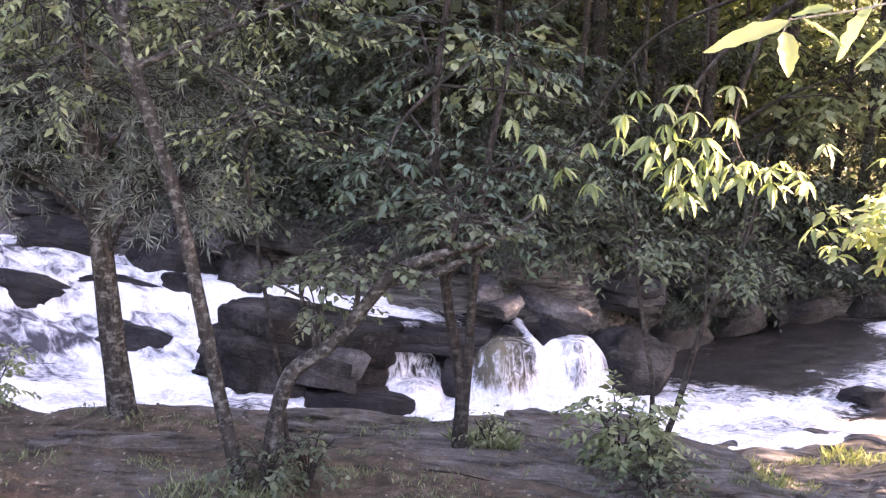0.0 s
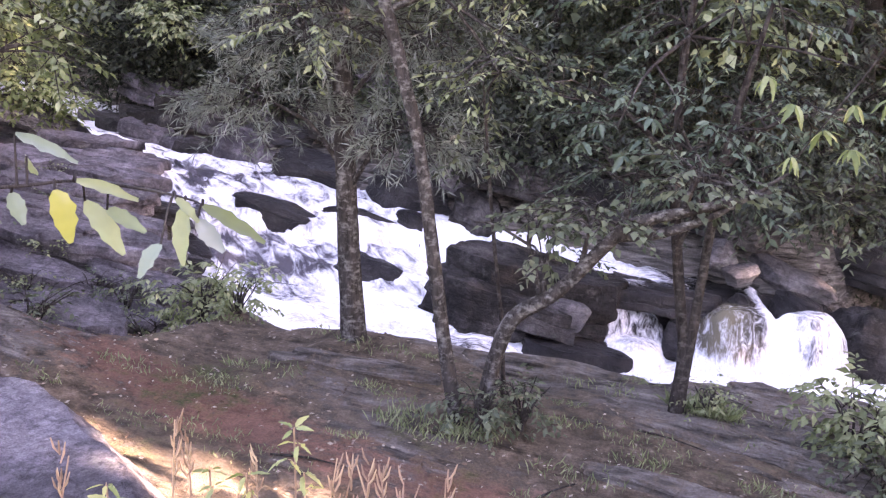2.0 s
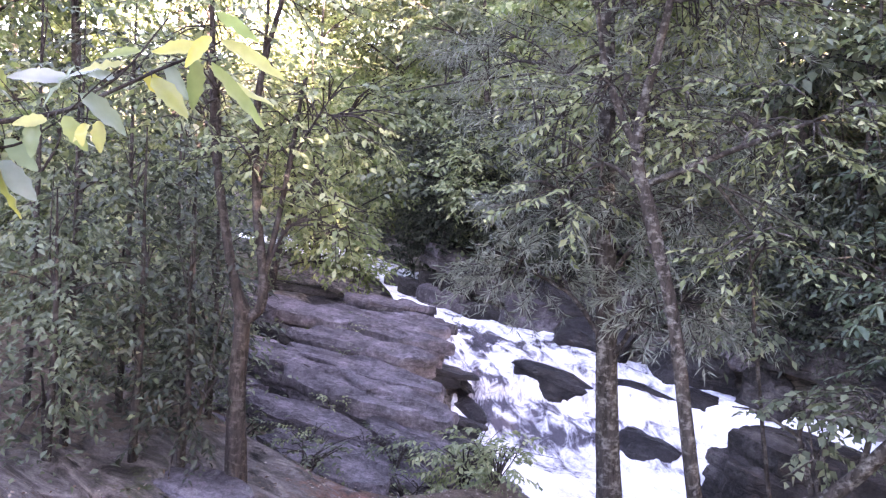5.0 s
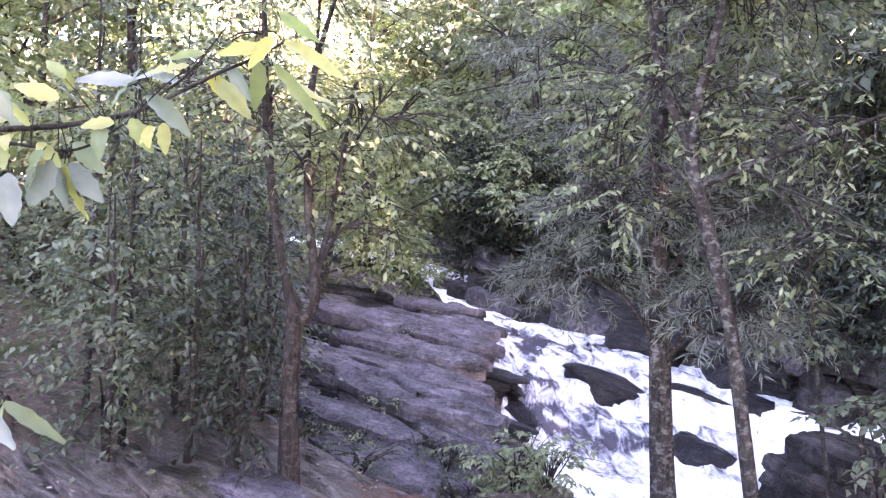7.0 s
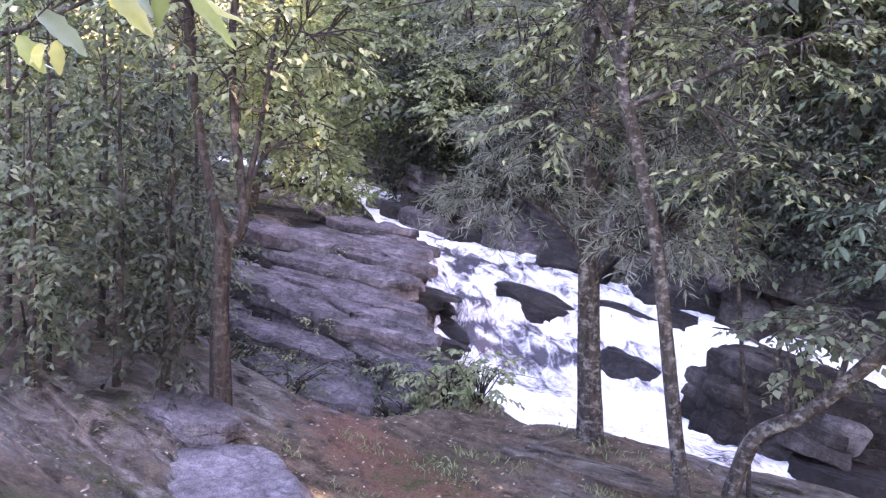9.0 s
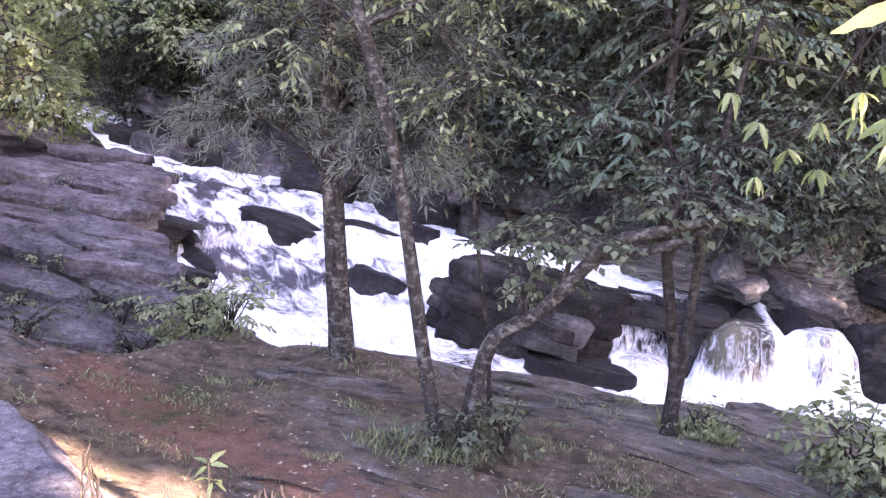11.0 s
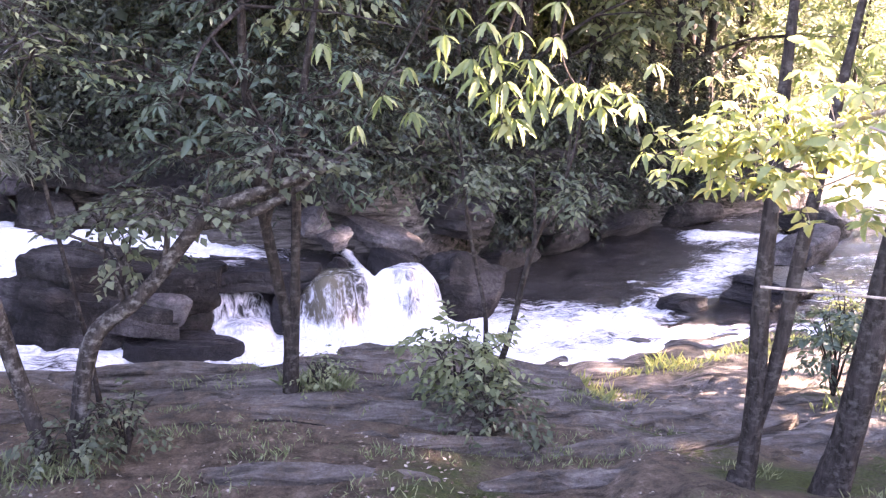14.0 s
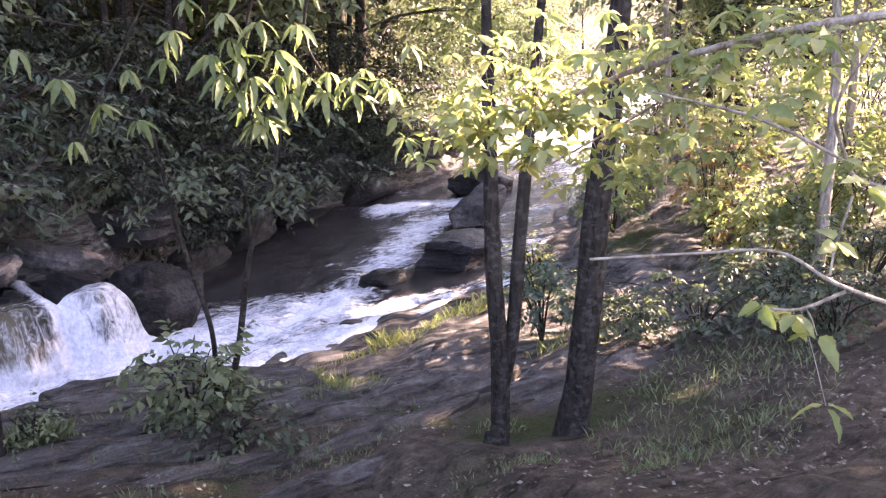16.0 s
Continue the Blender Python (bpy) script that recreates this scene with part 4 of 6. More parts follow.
tree("slender_tree", "slender tree with lichen-spotted bark leaning over the water",
     [foot(-1.6, 6.85, 0.066) + [(-1.75, 6.87, 1.9, 0.06), (-1.91, 6.82, 2.8, 0.056), (-2.08, 6.78, 3.65, 0.052), (-2.3, 6.72, 4.4, 0.055), (-2.45, 6.72, 5.0, 0.045), (-2.3, 6.8, 6.1, 0.03), (-2.2, 6.9, 7.4, 0.012)],
      [(-2.4, 6.72, 4.8, 0.035), (-2.75, 6.7, 5.5, 0.028), (-2.95, 6.7, 6.4, 0.012)],
      [(-2.42, 6.72, 4.6, 0.03), (-1.7, 6.9, 4.95, 0.022), (-0.9, 7.1, 5.3, 0.01)]],
     [(-2.7, 6.9, 5.3, 0.8, 0.8, 0.45, 70), (-1.5, 7.0, 5.1, 0.9, 0.8, 0.4, 70), (-2.2, 6.8, 6.3, 1.2, 1.0, 0.6, 110), (-3.1, 6.7, 4.55, 0.45, 0.5, 0.25, 24), (-1.5, 7.0, 4.2, 0.5, 0.5, 0.25, 26), (-1.6, 7.0, 7.0, 1.5, 1.3, 0.6, 120), (-2.6, 6.6, 7.4, 1.4, 1.3, 0.6, 110)],
     LEAF_MID, BARK_PALE, 2, length=0.085, ratio=0.42, per=10, twig=0.4)
tree("bent_tree", "crooked maple bending low over the bank with spotted bark",
     [foot(-1.4, 7.02, 0.07) + [(-1.34, 7.06, 1.8, 0.066), (-1.22, 7.08, 2.17, 0.07), (-0.87, 7.14, 2.45, 0.062), (-0.42, 7.19, 3.0, 0.055), (-0.18, 7.2, 3.14, 0.05), (0.18, 7.22, 3.26, 0.042), (0.7, 7.3, 3.45, 0.02)],
      [(-0.42, 7.19, 2.96, 0.045), (-0.1, 7.2, 3.03, 0.042), (0.3, 7.25, 3.22, 0.03), (0.8, 7.3, 3.6, 0.012)],
      [(-0.42, 7.19, 2.99, 0.03), (-0.38, 7.18, 3.2, 0.028)]],
     [(-0.7, 7.15, 3.14, 0.5, 0.5, 0.1, 34), (-1.15, 7.2, 3.0, 0.35, 0.4, 0.08, 14), (0.1, 7.2, 3.5, 0.5, 0.5, 0.2, 24), (-0.95, 7.2, 2.72, 0.25, 0.3, 0.08, 8)],
     LEAF_DARK, BARK_PALE, 3, length=0.08, ratio=0.75, per=10, twig=0.32, flat=0.12)
tree("twin_stem_tree", "small chestnut tree with two dark stems",
     [foot(0.22, 8.15, 0.07) + [(0.2, 8.2, 1.8, 0.055), (0.05, 8.2, 2.6, 0.05), (-0.05, 8.2, 3.3, 0.045), (-0.12, 8.15, 4.6, 0.036), (0.05, 8.1, 6.0, 0.02)],
      [(0.24, 8.15, 1.35, 0.052), (0.27, 8.2, 2.0, 0.046), (0.3, 8.2, 2.9, 0.042), (0.36, 8.2, 3.8, 0.034), (0.6, 8.2, 5.2, 0.015)]],
     [(-0.6, 7.9, 3.45, 0.6, 0.6, 0.25, 20), (0.3, 7.9, 3.4, 0.6, 0.6, 0.25, 20), (-0.1, 8.0, 3.9, 1.0, 0.7, 0.3, 40), (-0.9, 8.0, 4.1, 0.6, 0.6, 0.3, 20), (0.9, 8.1, 4.0, 0.6, 0.6, 0.3, 20),
      (0.0, 8.1, 4.9, 1.2, 0.9, 0.5, 50), (0.1, 8.1, 6.1, 1.0, 0.9, 0.5, 50), (1.0, 8.0, 6.6, 1.3, 1.2, 0.6, 80), (-0.4, 8.3, 7.0, 1.3, 1.2, 0.6, 70)],
     LEAF_TEAL, BARK, 4, length=0.105, ratio=0.36, per=10, twig=0.4)
tree("sapling", "thin straight sapling beside the crooked maple", [foot(-1.38, 7.75, 0.022) + [(-1.45, 7.75, 1.9, 0.02), (-1.57, 7.73, 2.6, 0.018), (-1.7, 7.7, 3.45, 0.014), (-1.82, 7.68, 4.3, 0.006)]],
     [(-1.75, 7.7, 3.6, 0.35, 0.35, 0.2, 14), (-1.6, 7.7, 4.3, 0.5, 0.4, 0.3, 20)], LEAF_DARK, BARK, 5, length=0.1, per=7, twig=0.3, twigs=False)
tree("leaning_sapling", "thin dark sapling leaning over the rocks",
     [foot(2.12, 8.2, 0.032) + [(2.27, 8.15, 1.6, 0.03), (2.42, 8.1, 2.35, 0.026), (2.57, 8.05, 2.85, 0.022), (2.75, 8.0, 3.3, 0.012), (2.9, 8, 4.2, 0.006)],
      [(2.5, 8.08, 2.65, 0.016), (2.8, 8.0, 2.95, 0.012), (3.2, 7.9, 3.1, 0.006)]],
     [(2.3, 8.0, 3.2, 0.55, 0.5, 0.2, 26), (3.0, 7.9, 3.1, 0.5, 0.5, 0.2, 24), (2.8, 8.0, 3.8, 0.6, 0.5, 0.3, 26)], LEAF_DARK, BARK, 6, length=0.09, ratio=0.42, per=8, twig=0.35, twigs=False)
tree("sapling", "thin upright sapling among shrub leaves",
     [foot(2.02, 8.15, 0.024) + [(2.03, 8.1, 1.8, 0.022), (1.9, 8.1, 2.45, 0.02), (1.8, 8.1, 3.0, 0.016), (1.7, 8.1, 4.0, 0.006)]],
     [(1.6, 8.0, 3.25, 0.6, 0.5, 0.25, 30), (1.4, 8.0, 4.0, 0.7, 0.6, 0.35, 36)], LEAF_DARK, BARK, 7, length=0.09, ratio=0.42, per=8, twig=0.35, twigs=False)
tree("twin_stem_tree", "dark two-stemmed tree on the lower bank",
     [foot(3.5, 5.9, 0.085) + [(3.53, 5.9, 1.2, 0.08), (3.55, 5.9, 1.9, 0.07), (3.53, 5.92, 2.6, 0.062), (3.55, 5.95, 3.4, 0.055), (3.6, 6.0, 5.0, 0.03), (3.7, 6.0, 7.4, 0.012)],
      [(3.54, 5.9, 1.55, 0.06), (3.66, 5.87, 2.1, 0.055), (3.74, 5.85, 2.9, 0.05), (3.84, 5.85, 3.6, 0.042), (4.1, 5.9, 5.2, 0.02)]],
     [(3.4, 6.4, 6.6, 0.9, 0.8, 0.5, 40), (4.0, 6.4, 7.4, 1.1, 0.9, 0.6, 60)],
     LEAF_LIGHT, BARK, 8, length=0.11, ratio=0.5, per=9, twig=0.4)
tree("oak_tree", "leaning dark-barked oak on the lower bank",
     [foot(4.22, 5.85, 0.125) + [(4.3, 5.85, 1.5, 0.115), (4.37, 5.82, 2.2, 0.108), (4.45, 5.8, 3.0, 0.1), (4.6, 5.75, 4.2, 0.08), (4.8, 5.7, 6.5, 0.04), (4.9, 5.7, 8.0, 0.015)]],
     [(5.2, 5.7, 7.3, 1.4, 1.2, 0.8, 100), (4.6, 5.7, 8.4, 1.2, 1.2, 0.7, 80), (5.6, 4.6, 7.6, 1.4, 1.3, 0.7, 90)],
     LEAF_LIGHT, BARK, 9, length=0.11, ratio=0.5, per=9, twig=0.45)
tree("forked_tree", "dark forked tree beside the stepped slabs",
     [foot(-5.55, 5.56, 0.095) + [(-5.55, 5.52, 2.6, 0.08), (-5.52, 5.51, 3.25, 0.075), (-5.56, 5.46, 3.5, 0.05), (-5.63, 5.37, 4.0, 0.042), (-5.72, 5.26, 4.9, 0.035), (-5.8, 5.2, 6.4, 0.014)],
      [(-5.51, 5.51, 3.2, 0.055), (-5.39, 5.62, 3.45, 0.045), (-5.46, 5.55, 4.3, 0.04), (-5.48, 5.53, 5.3, 0.03), (-5.3, 5.7, 6.4, 0.012)],
      [(-5.42, 5.6, 3.45, 0.03), (-5.3, 5.7, 4.3, 0.025), (-5.2, 5.8, 5.4, 0.015)]],
     [(-5.4, 5.6, 4.7, 0.7, 0.6, 0.4, 44), (-5.9, 5.3, 5.3, 0.8, 0.7, 0.5, 56), (-5.0, 5.9, 5.2, 0.7, 0.6, 0.4, 40), (-5.5, 5.5, 6.3, 1.2, 1.0, 0.6, 70), (-4.9, 5.9, 4.2, 0.35, 0.3, 0.25, 14)],
     LEAF_MID, BARK, 10, length=0.09, ratio=0.5, per=9, twig=0.36)
for i, (x, y, h) in enumerate(((-6.9, 4.7, 3.2), (-6.3, 5.0, 2.6), (-7.4, 5.6, 3.6), (-6.6, 5.8, 2.4), (-7.9, 4.9, 4.0), (-6.0, 5.3, 1.7), (-7.9, 6.6, 3.2), (-8.6, 5.8, 3.6), (-7.2, 6.6, 2.6), (-8.8, 7.4, 3.2), (-6.5, 4.3, 2.0))):
    z = z_at(x, y)
    # every second sapling takes the leaf with shade in its colour
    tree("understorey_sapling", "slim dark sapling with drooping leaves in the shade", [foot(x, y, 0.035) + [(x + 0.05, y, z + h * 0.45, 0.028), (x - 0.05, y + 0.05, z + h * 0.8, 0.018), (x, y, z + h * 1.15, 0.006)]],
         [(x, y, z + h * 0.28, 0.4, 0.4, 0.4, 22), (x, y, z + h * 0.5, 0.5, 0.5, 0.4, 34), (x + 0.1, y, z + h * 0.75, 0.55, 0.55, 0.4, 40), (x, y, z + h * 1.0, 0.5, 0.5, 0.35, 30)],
         LEAF_SHADE if i % 2 else LEAF_DARK, BARK, 20 + i, group="saplings beside the slabs", length=0.09, ratio=0.45, per=9, twig=0.32, twigs=False)

# boughs hanging low over the far side of the pool, shade put into their colour
for i, (x, h) in enumerate(((-4.6, 5.0), (-2.8, 5.5), (-1.0, 5.0), (0.6, 5.5), (2.2, 5.0), (3.6, 5.5), (5.0, 6.0), (6.4, 6.0), (7.8, 6.0), (9.3, 6.0), (11.0, 6.0))):
    y = float(far_edge(x)) + 1.5 + 0.35 * (i % 3)
    z = z_at(x, y)
    low = float(water_level(np.array([x]), np.array([y - 1.6]))[0]) + (0.75 if x > 2.5 else 1.15)
    tree("hemlock_tree", "hemlock with low boughs drooping over the pool, shade put into its leaf colour", [foot(x, y, 0.09) + [(x, y, z + h * 0.4, 0.075), (x + 0.1, y, z + h * 0.75, 0.05), (x, y, z + h * 1.1, 0.015)]],
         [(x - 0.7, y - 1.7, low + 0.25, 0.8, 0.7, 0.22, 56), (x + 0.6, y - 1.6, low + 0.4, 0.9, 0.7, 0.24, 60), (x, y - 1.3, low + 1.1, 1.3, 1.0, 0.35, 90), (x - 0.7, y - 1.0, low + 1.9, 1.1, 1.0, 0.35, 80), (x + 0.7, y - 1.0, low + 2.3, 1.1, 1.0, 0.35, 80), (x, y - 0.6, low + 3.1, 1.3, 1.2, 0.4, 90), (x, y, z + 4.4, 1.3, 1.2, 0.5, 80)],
         LEAF_SHADE, BARK, 340 + i, group="dark hemlocks over the pool", length=0.13, ratio=0.4, per=9, twig=0.5, droop=0.35, twigs=False, split=False)

# the wood on the far side and round about: a few kinds, copied
def wood_tree(i, h, leaf, length):
    rng = np.random.default_rng(300 + i)
    stem = [(0, 0, -0.4, 0.10), (0.05, 0, h * 0.3, 0.075), (0.1 * rng.normal(), 0.1, h * 0.6, 0.05), (0.2 * rng.normal(), 0, h, 0.015)]
    blobs = []
    for k in range(13):
        s = rng.uniform(0.16, 1.0)
        a = rng.uniform(0, 6.283)
        r = (1.15 - s) * h * 0.24 + 0.5
        blobs.append((r * math.cos(a), r * math.sin(a), h * s, rng.uniform(0.7, 1.4), rng.uniform(0.7, 1.4), rng.uniform(0.3, 0.6), 44))
    return tree("woodland_tree", "leafy woodland tree in the wood along the stream", [stem], blobs, leaf, BARK, 40 + i, group="woodland trees", length=length, ratio=0.55, per=8, twig=0.6, twigs=False, split=False)


KINDS = [wood_tree(0, 7.5, LEAF_MID, 0.17), wood_tree(1, 9.0, LEAF_LIGHT, 0.17), wood_tree(2, 6.0, LEAF_DARK, 0.16), wood_tree(3, 8.0, LEAF_MID, 0.18), wood_tree(4, 5.0, LEAF_LIGHT, 0.16)]
rng_w = np.random.default_rng(7)
spots, used = [], []
for row, (lo, n) in enumerate(((1.2, 18), (4.0, 20), (7.5, 20), (12.0, 20), (18.0, 18))):
    for k in range(n):
        x = -30 + 62 * (k + rng_w.uniform(0.1, 0.9)) / n
        y = float(far_edge(x)) + lo + rng_w.uniform(0, 2.5)
        spots.append((x, y, row))
# the same wood on this side, behind and beside the camera and up the stream
spots += [(x, y, 9) for x, y in ((17, 14.8), (19, 17.5), (15.5, 15.8), (-5, -7), (-11, -3), (-12, 5.0), (-14.5, 9.5), (-15, 13.2), (-18, 15.5), (-18, 9), (-22, 18), (-21, 12),
                                 (21, 15), (23, 8), (24.5, 19.5), (28, 14), (-25, 24), (-17, 3), (-26, 16), (-30, 22), (-28, 30), (-34, 28), (-24, 30), (-35, 38), (-30, 40), (-19, 6), (-23, 8), (-20, 16), (-24, 13), (-29, 12), (-28, 18), (-17, 18.5), (-14, 7.4))]
# a gap in the wood up the stream, where the sky shows
GAP = (-0.724, 0.689)
spots = [(x, y, row) for x, y, row in spots if not (x < -12 and abs(GAP[0] * y - GAP[1] * x) < 1.0) and (row < 8 or not near_edge(x) - 0.8 < y < far_edge(x) + 0.8)]
for k, (x, y, row) in enumerate(spots):
    kind = KINDS[k % 5 if (k % 5 != 4 or row > 0) else 2]
    size = rng_w.uniform(1.2, 1.5) if 2 < x < 16 and row < 8 else (rng_w.uniform(1.1, 1.4) if (0 < row < 8 and x < 10) or x < -18 else (rng_w.uniform(0.5, 0.7) if x > 10 and row < 8 else rng_w.uniform(0.8, 1.1)))
    m = pose(x, y, z_at(x, y), rng_w.uniform(-5, 5), rng_w.uniform(-5, 5), rng_w.uniform(0, 360)) @ Matrix.Scale(size, 4)
    if kind in used:
        copy_thing(kind, m)
    else:
        kind.matrix_basis = m
        used.append(kind)


def low_leaves(name, label, x, y, material, seed, k=14, up=0.9, size=(0.1, 0.2), spread=0.35):
    """Low leaves over the ground, uncountable."""
    rng = np.random.default_rng(seed)
    c = np.stack([x, y, ground_z(x, y) + rng.uniform(0.1, up, len(x))], -1)
    base = (c[:, None] + rng.normal(0, 1, (len(c), k, 3)) * [spread, spread, 0.2]).reshape(-1, 3)
    way = rng.normal(0, 1, base.shape) * [1, 1, 0.4] + [0, -0.3, 0]
    ln = rng.uniform(*size, len(base))
    v, f = leaves(base, way, ln, ln * 0.6, rng)
    tagged(new(name, mesh_of(name, v, f, material)), label, name.replace("_", " "), kind="stuff")


rng_u = np.random.default_rng(77)
ux = rng_u.uniform(-28, 30, 8000)
uy = far_edge(ux) + 0.5 + rng_u.gamma(1.4, 3.0, 8000)
uk = (fbm(ux * 0.5, uy * 0.5, 0, 3, 91) > -0.25) | (ux < -9)
low_leaves("undergrowth", "dark leafy undergrowth covering the far slope", ux[uk], uy[uk], LEAF_DARK, 78)
ux = rng_u.uniform(-26, -5.8, 3000)
uy = rng_u.uniform(2.5, 19, 3000)
uk = (uy < near_edge(ux) - 3.2) & (np.hypot(ux, uy) > 6.8) & ((0.4 - ux > 1.13 * (uy - 0.15)) | (np.hypot(ux, uy) > 19))
low_leaves("undergrowth", "dark undergrowth among the saplings upstream", ux[uk], uy[uk], LEAF_DARK, 79, k=24, up=1.6, size=(0.05, 0.1))


# tall trees added between the sun and the stream, crowns out of view: they shade it, and gaps let the sun through to
# the lower bank and to some boughs
SUN_WAY = np.array([math.sin(sa), math.cos(sa)])
BELT_WAY = np.array([-SUN_WAY[1], SUN_WAY[0]])
BELT_MID, BELT_FAR = np.array([0.0, 6.0]), 20.0


def on_belt(x, y, z):
    """Where the sun's ray to a point crosses the belt of crowns: along it, and height."""
    d = np.array([x, y]) - BELT_MID
    return float(d @ BELT_WAY), float(z + (BELT_FAR - d @ SUN_WAY) * math.tan(se))


def tall_tree(x, y, h, blobs, seed):
    z = z_at(x, y)
    return tree("tall_tree", "tall tree added to shade the stream, its crown out of view", [[(x, y, z - 0.2, 0.24), (x, y, z + h * 0.4, 0.18), (x + 0.2, y, z + h * 0.7, 0.12), (x, y, z + h, 0.03)]], blobs, LEAF_MID, BARK, seed,
                group="tall bank trees", limb_r=0.05, twigs=False, split=False, length=0.33, ratio=0.65, per=6, twig=0.24)


# openings left in the added crowns, each aimed at a point to be lit
GAPS = [(*on_belt(*p), r) for *p, r in ((1.12, 4.32, 4.3, 0.5), (1.3, 4.3, 4.15, 0.46), (1.6, 4.2, 4.15, 0.48), (2.25, 4.2, 3.9, 0.46), (2.6, 3.7, 4.0, 0.52), (2.85, 3.1, 4.1, 0.5), (2.15, 2.25, 4.0, 0.52), (1.95, 2.3, 3.6, 0.46), (0.68, 1.4, 4.53, 0.5),
                                        (3.5, 8.9, 0.7, 0.6), (4.3, 10.0, 0.5, 1.2), (5.3, 10.3, 0.5, 1.4), (6.2, 10.6, 0.5, 1.4), (7.2, 11.2, 0.6, 1.4), (8.6, 12.6, 0.5, 1.1), (6.0, 11.5, 0.4, 1.2), (7.5, 12.4, 0.4, 1.2),
                                        (10.5, 9.5, 1.5, 1.4), (12.5, 10.5, 2.0, 2.0), (15.0, 11.0, 2.5, 2.4), (12.6, 12.0, 2.0, 1.5), (17.0, 14.0, 2.5, 2.2), (11.0, 8.0, 3.0, 1.6), (14.0, 8.0, 2.5, 2.0), (-13.2, 14.6, 3.6, 1.0), (0.5, 21.0, 7.0, 0.9), (-6.0, 21.0, 5.5, 0.9))]
cells = []
for k, zz in enumerate(np.arange(4.6, 29.5, 0.62)):
    for s_ in np.arange(-18 + 0.32 * (k % 2), 19.5, 0.64):
        if not any(math.hypot(s_ - gs, zz - gz) < r for gs, gz, r in GAPS):
            cells.append((float(s_), float(zz)))
for i, s_ in enumerate(np.arange(-16.5, 19, 3.3)):
    x, y = BELT_MID + SUN_WAY * BELT_FAR + BELT_WAY * s_
    mine = []
    for k, (cs, zz) in enumerate(cells):
        if abs(cs - s_) <= 1.65:
            cx, cy = BELT_MID + SUN_WAY * (BELT_FAR + 0.35 * ((k % 3) - 1)) + BELT_WAY * cs
            mine.append((float(cx), float(cy), zz, 0.42, 0.42, 0.4, 27))
    tall_tree(float(x), float(y), 27.0, mine, 800 + i)


# broad crowns arching over the pool from the far bank, added out of view to shade it
for i, (x, dy) in enumerate(((0.8, 3.0), (4.4, 3.0), (8.2, 3.0))):
    y = float(far_edge(x)) + dy
    z = z_at(x, y)
    rng_c = np.random.default_rng(880 + i)
    crown = [(x + float(rng_c.uniform(-2.6, 2.6)), y - 6.0 * (k + 0.5) / 16 + float(rng_c.uniform(-0.4, 0.4)) + 0.5, 10.5 + float(rng_c.uniform(-0.9, 1.6)), 1.4, 1.3, 0.5, 40) for k in range(16)]
    tree("arching_tree", "tall tree added to shade the pool, its crown arching out of view", [[(x, y, z - 0.2, 0.2), (x, y - 0.1, z + 3.0, 0.17), (x + 0.1, y - 0.5, 8.5, 0.13), (x, y - 2.0, 11.0, 0.06), (x, y - 3.6, 11.8, 0.02)]], crown, LEAF_MID, BARK, 880 + i,
         group="arching trees", limb_r=0.05, twigs=False, split=False, length=0.26, ratio=0.6, per=7, twig=0.5)


# ---- shrubs, hanging branches and small plants ----
def shrub(label, x, y, r, h, leaf, seed, n=60, length=0.09, name="shrub", group="", ratio=0.5, fine=False, lift=0.0):
    rng = np.random.default_rng(seed)
    z = z_at(x, y) + lift
    stems = []
    for k in range(5):
        a = rng.uniform(0, 6.283)
        d = r * rng.uniform(0.3, 0.8)
        stems.append([(x, y, z - 0.05, 0.014), (x + 0.4 * d * math.cos(a), y + 0.4 * d * math.sin(a), z + h * 0.5, 0.011), (x + d * math.cos(a), y + d * math.sin(a), z + h * rng.uniform(0.7, 1.0), 0.004)])
    blobs = [(x, y, z + h * 0.55, r * 0.75, r * 0.75, h * 0.45, n // 2)]
    blobs += [(x + r * 0.5 * math.cos(a), y + r * 0.5 * math.sin(a), z + h * rng.uniform(0.35, 0.95), r * 0.5, r * 0.5, h * 0.2, n // 8) for a in (0.4, 1.9, 3.6, 5.1)]
    return tree(name, label, stems, blobs, leaf, BARK, seed, "shrub", group, limb_r=0.01, twigs=False, split=False, length=length, ratio=ratio, per=8, twig=0.26, fine=fine)


shrub("leafy green shrub growing from rock beside the rapids", -5.35, 9.0, 0.75, 0.85, LEAF_MID, 401, 90, 0.10)
shrub("leafy green shrub growing from rock beside the rapids", -4.75, 8.75, 0.4, 0.5, LEAF_MID, 402, 40, 0.09)
shrub("pale green bushy shrub at the foot of thin saplings", 1.75, 7.95, 0.55, 0.95, LEAF_MID, 403, 80, 0.11)
shrub("dark bushy shrub on the rock bank", 1.9, 7.45, 0.55, 0.5, LEAF_DARK, 404, 70, 0.09)
shrub("dark scrubby regrowth round the tree foot", -1.35, 6.75, 0.4, 0.42, LEAF_DARK, 405, 50, 0.07)
shrub("dark scrubby regrowth round the tree foot", -1.05, 6.95, 0.3, 0.5, LEAF_DARK, 406, 30, 0.07)
shrub("small green tuft-like shrub beside the chestnut stems", 0.5, 8.2, 0.24, 0.28, LEAF_MID, 407, 40, 0.06)
shrub("dark green shrub behind the dark stems", 6.1, 8.6, 0.55, 1.0, LEAF_TEAL, 408, 80, 0.11)
shrub("small bright shrub in a rock crack", -8.2, 10.6, 0.3, 0.35, LEAF_MID, 409, 30, 0.07)
shrub("weedy green clump between the slabs", -7.0, 9.2, 0.5, 0.35, LEAF_DARK, 410, 40, 0.07)
shrub("weedy green clump between the slabs", -6.3, 8.3, 0.5, 0.4, LEAF_DARK, 411, 40, 0.07)
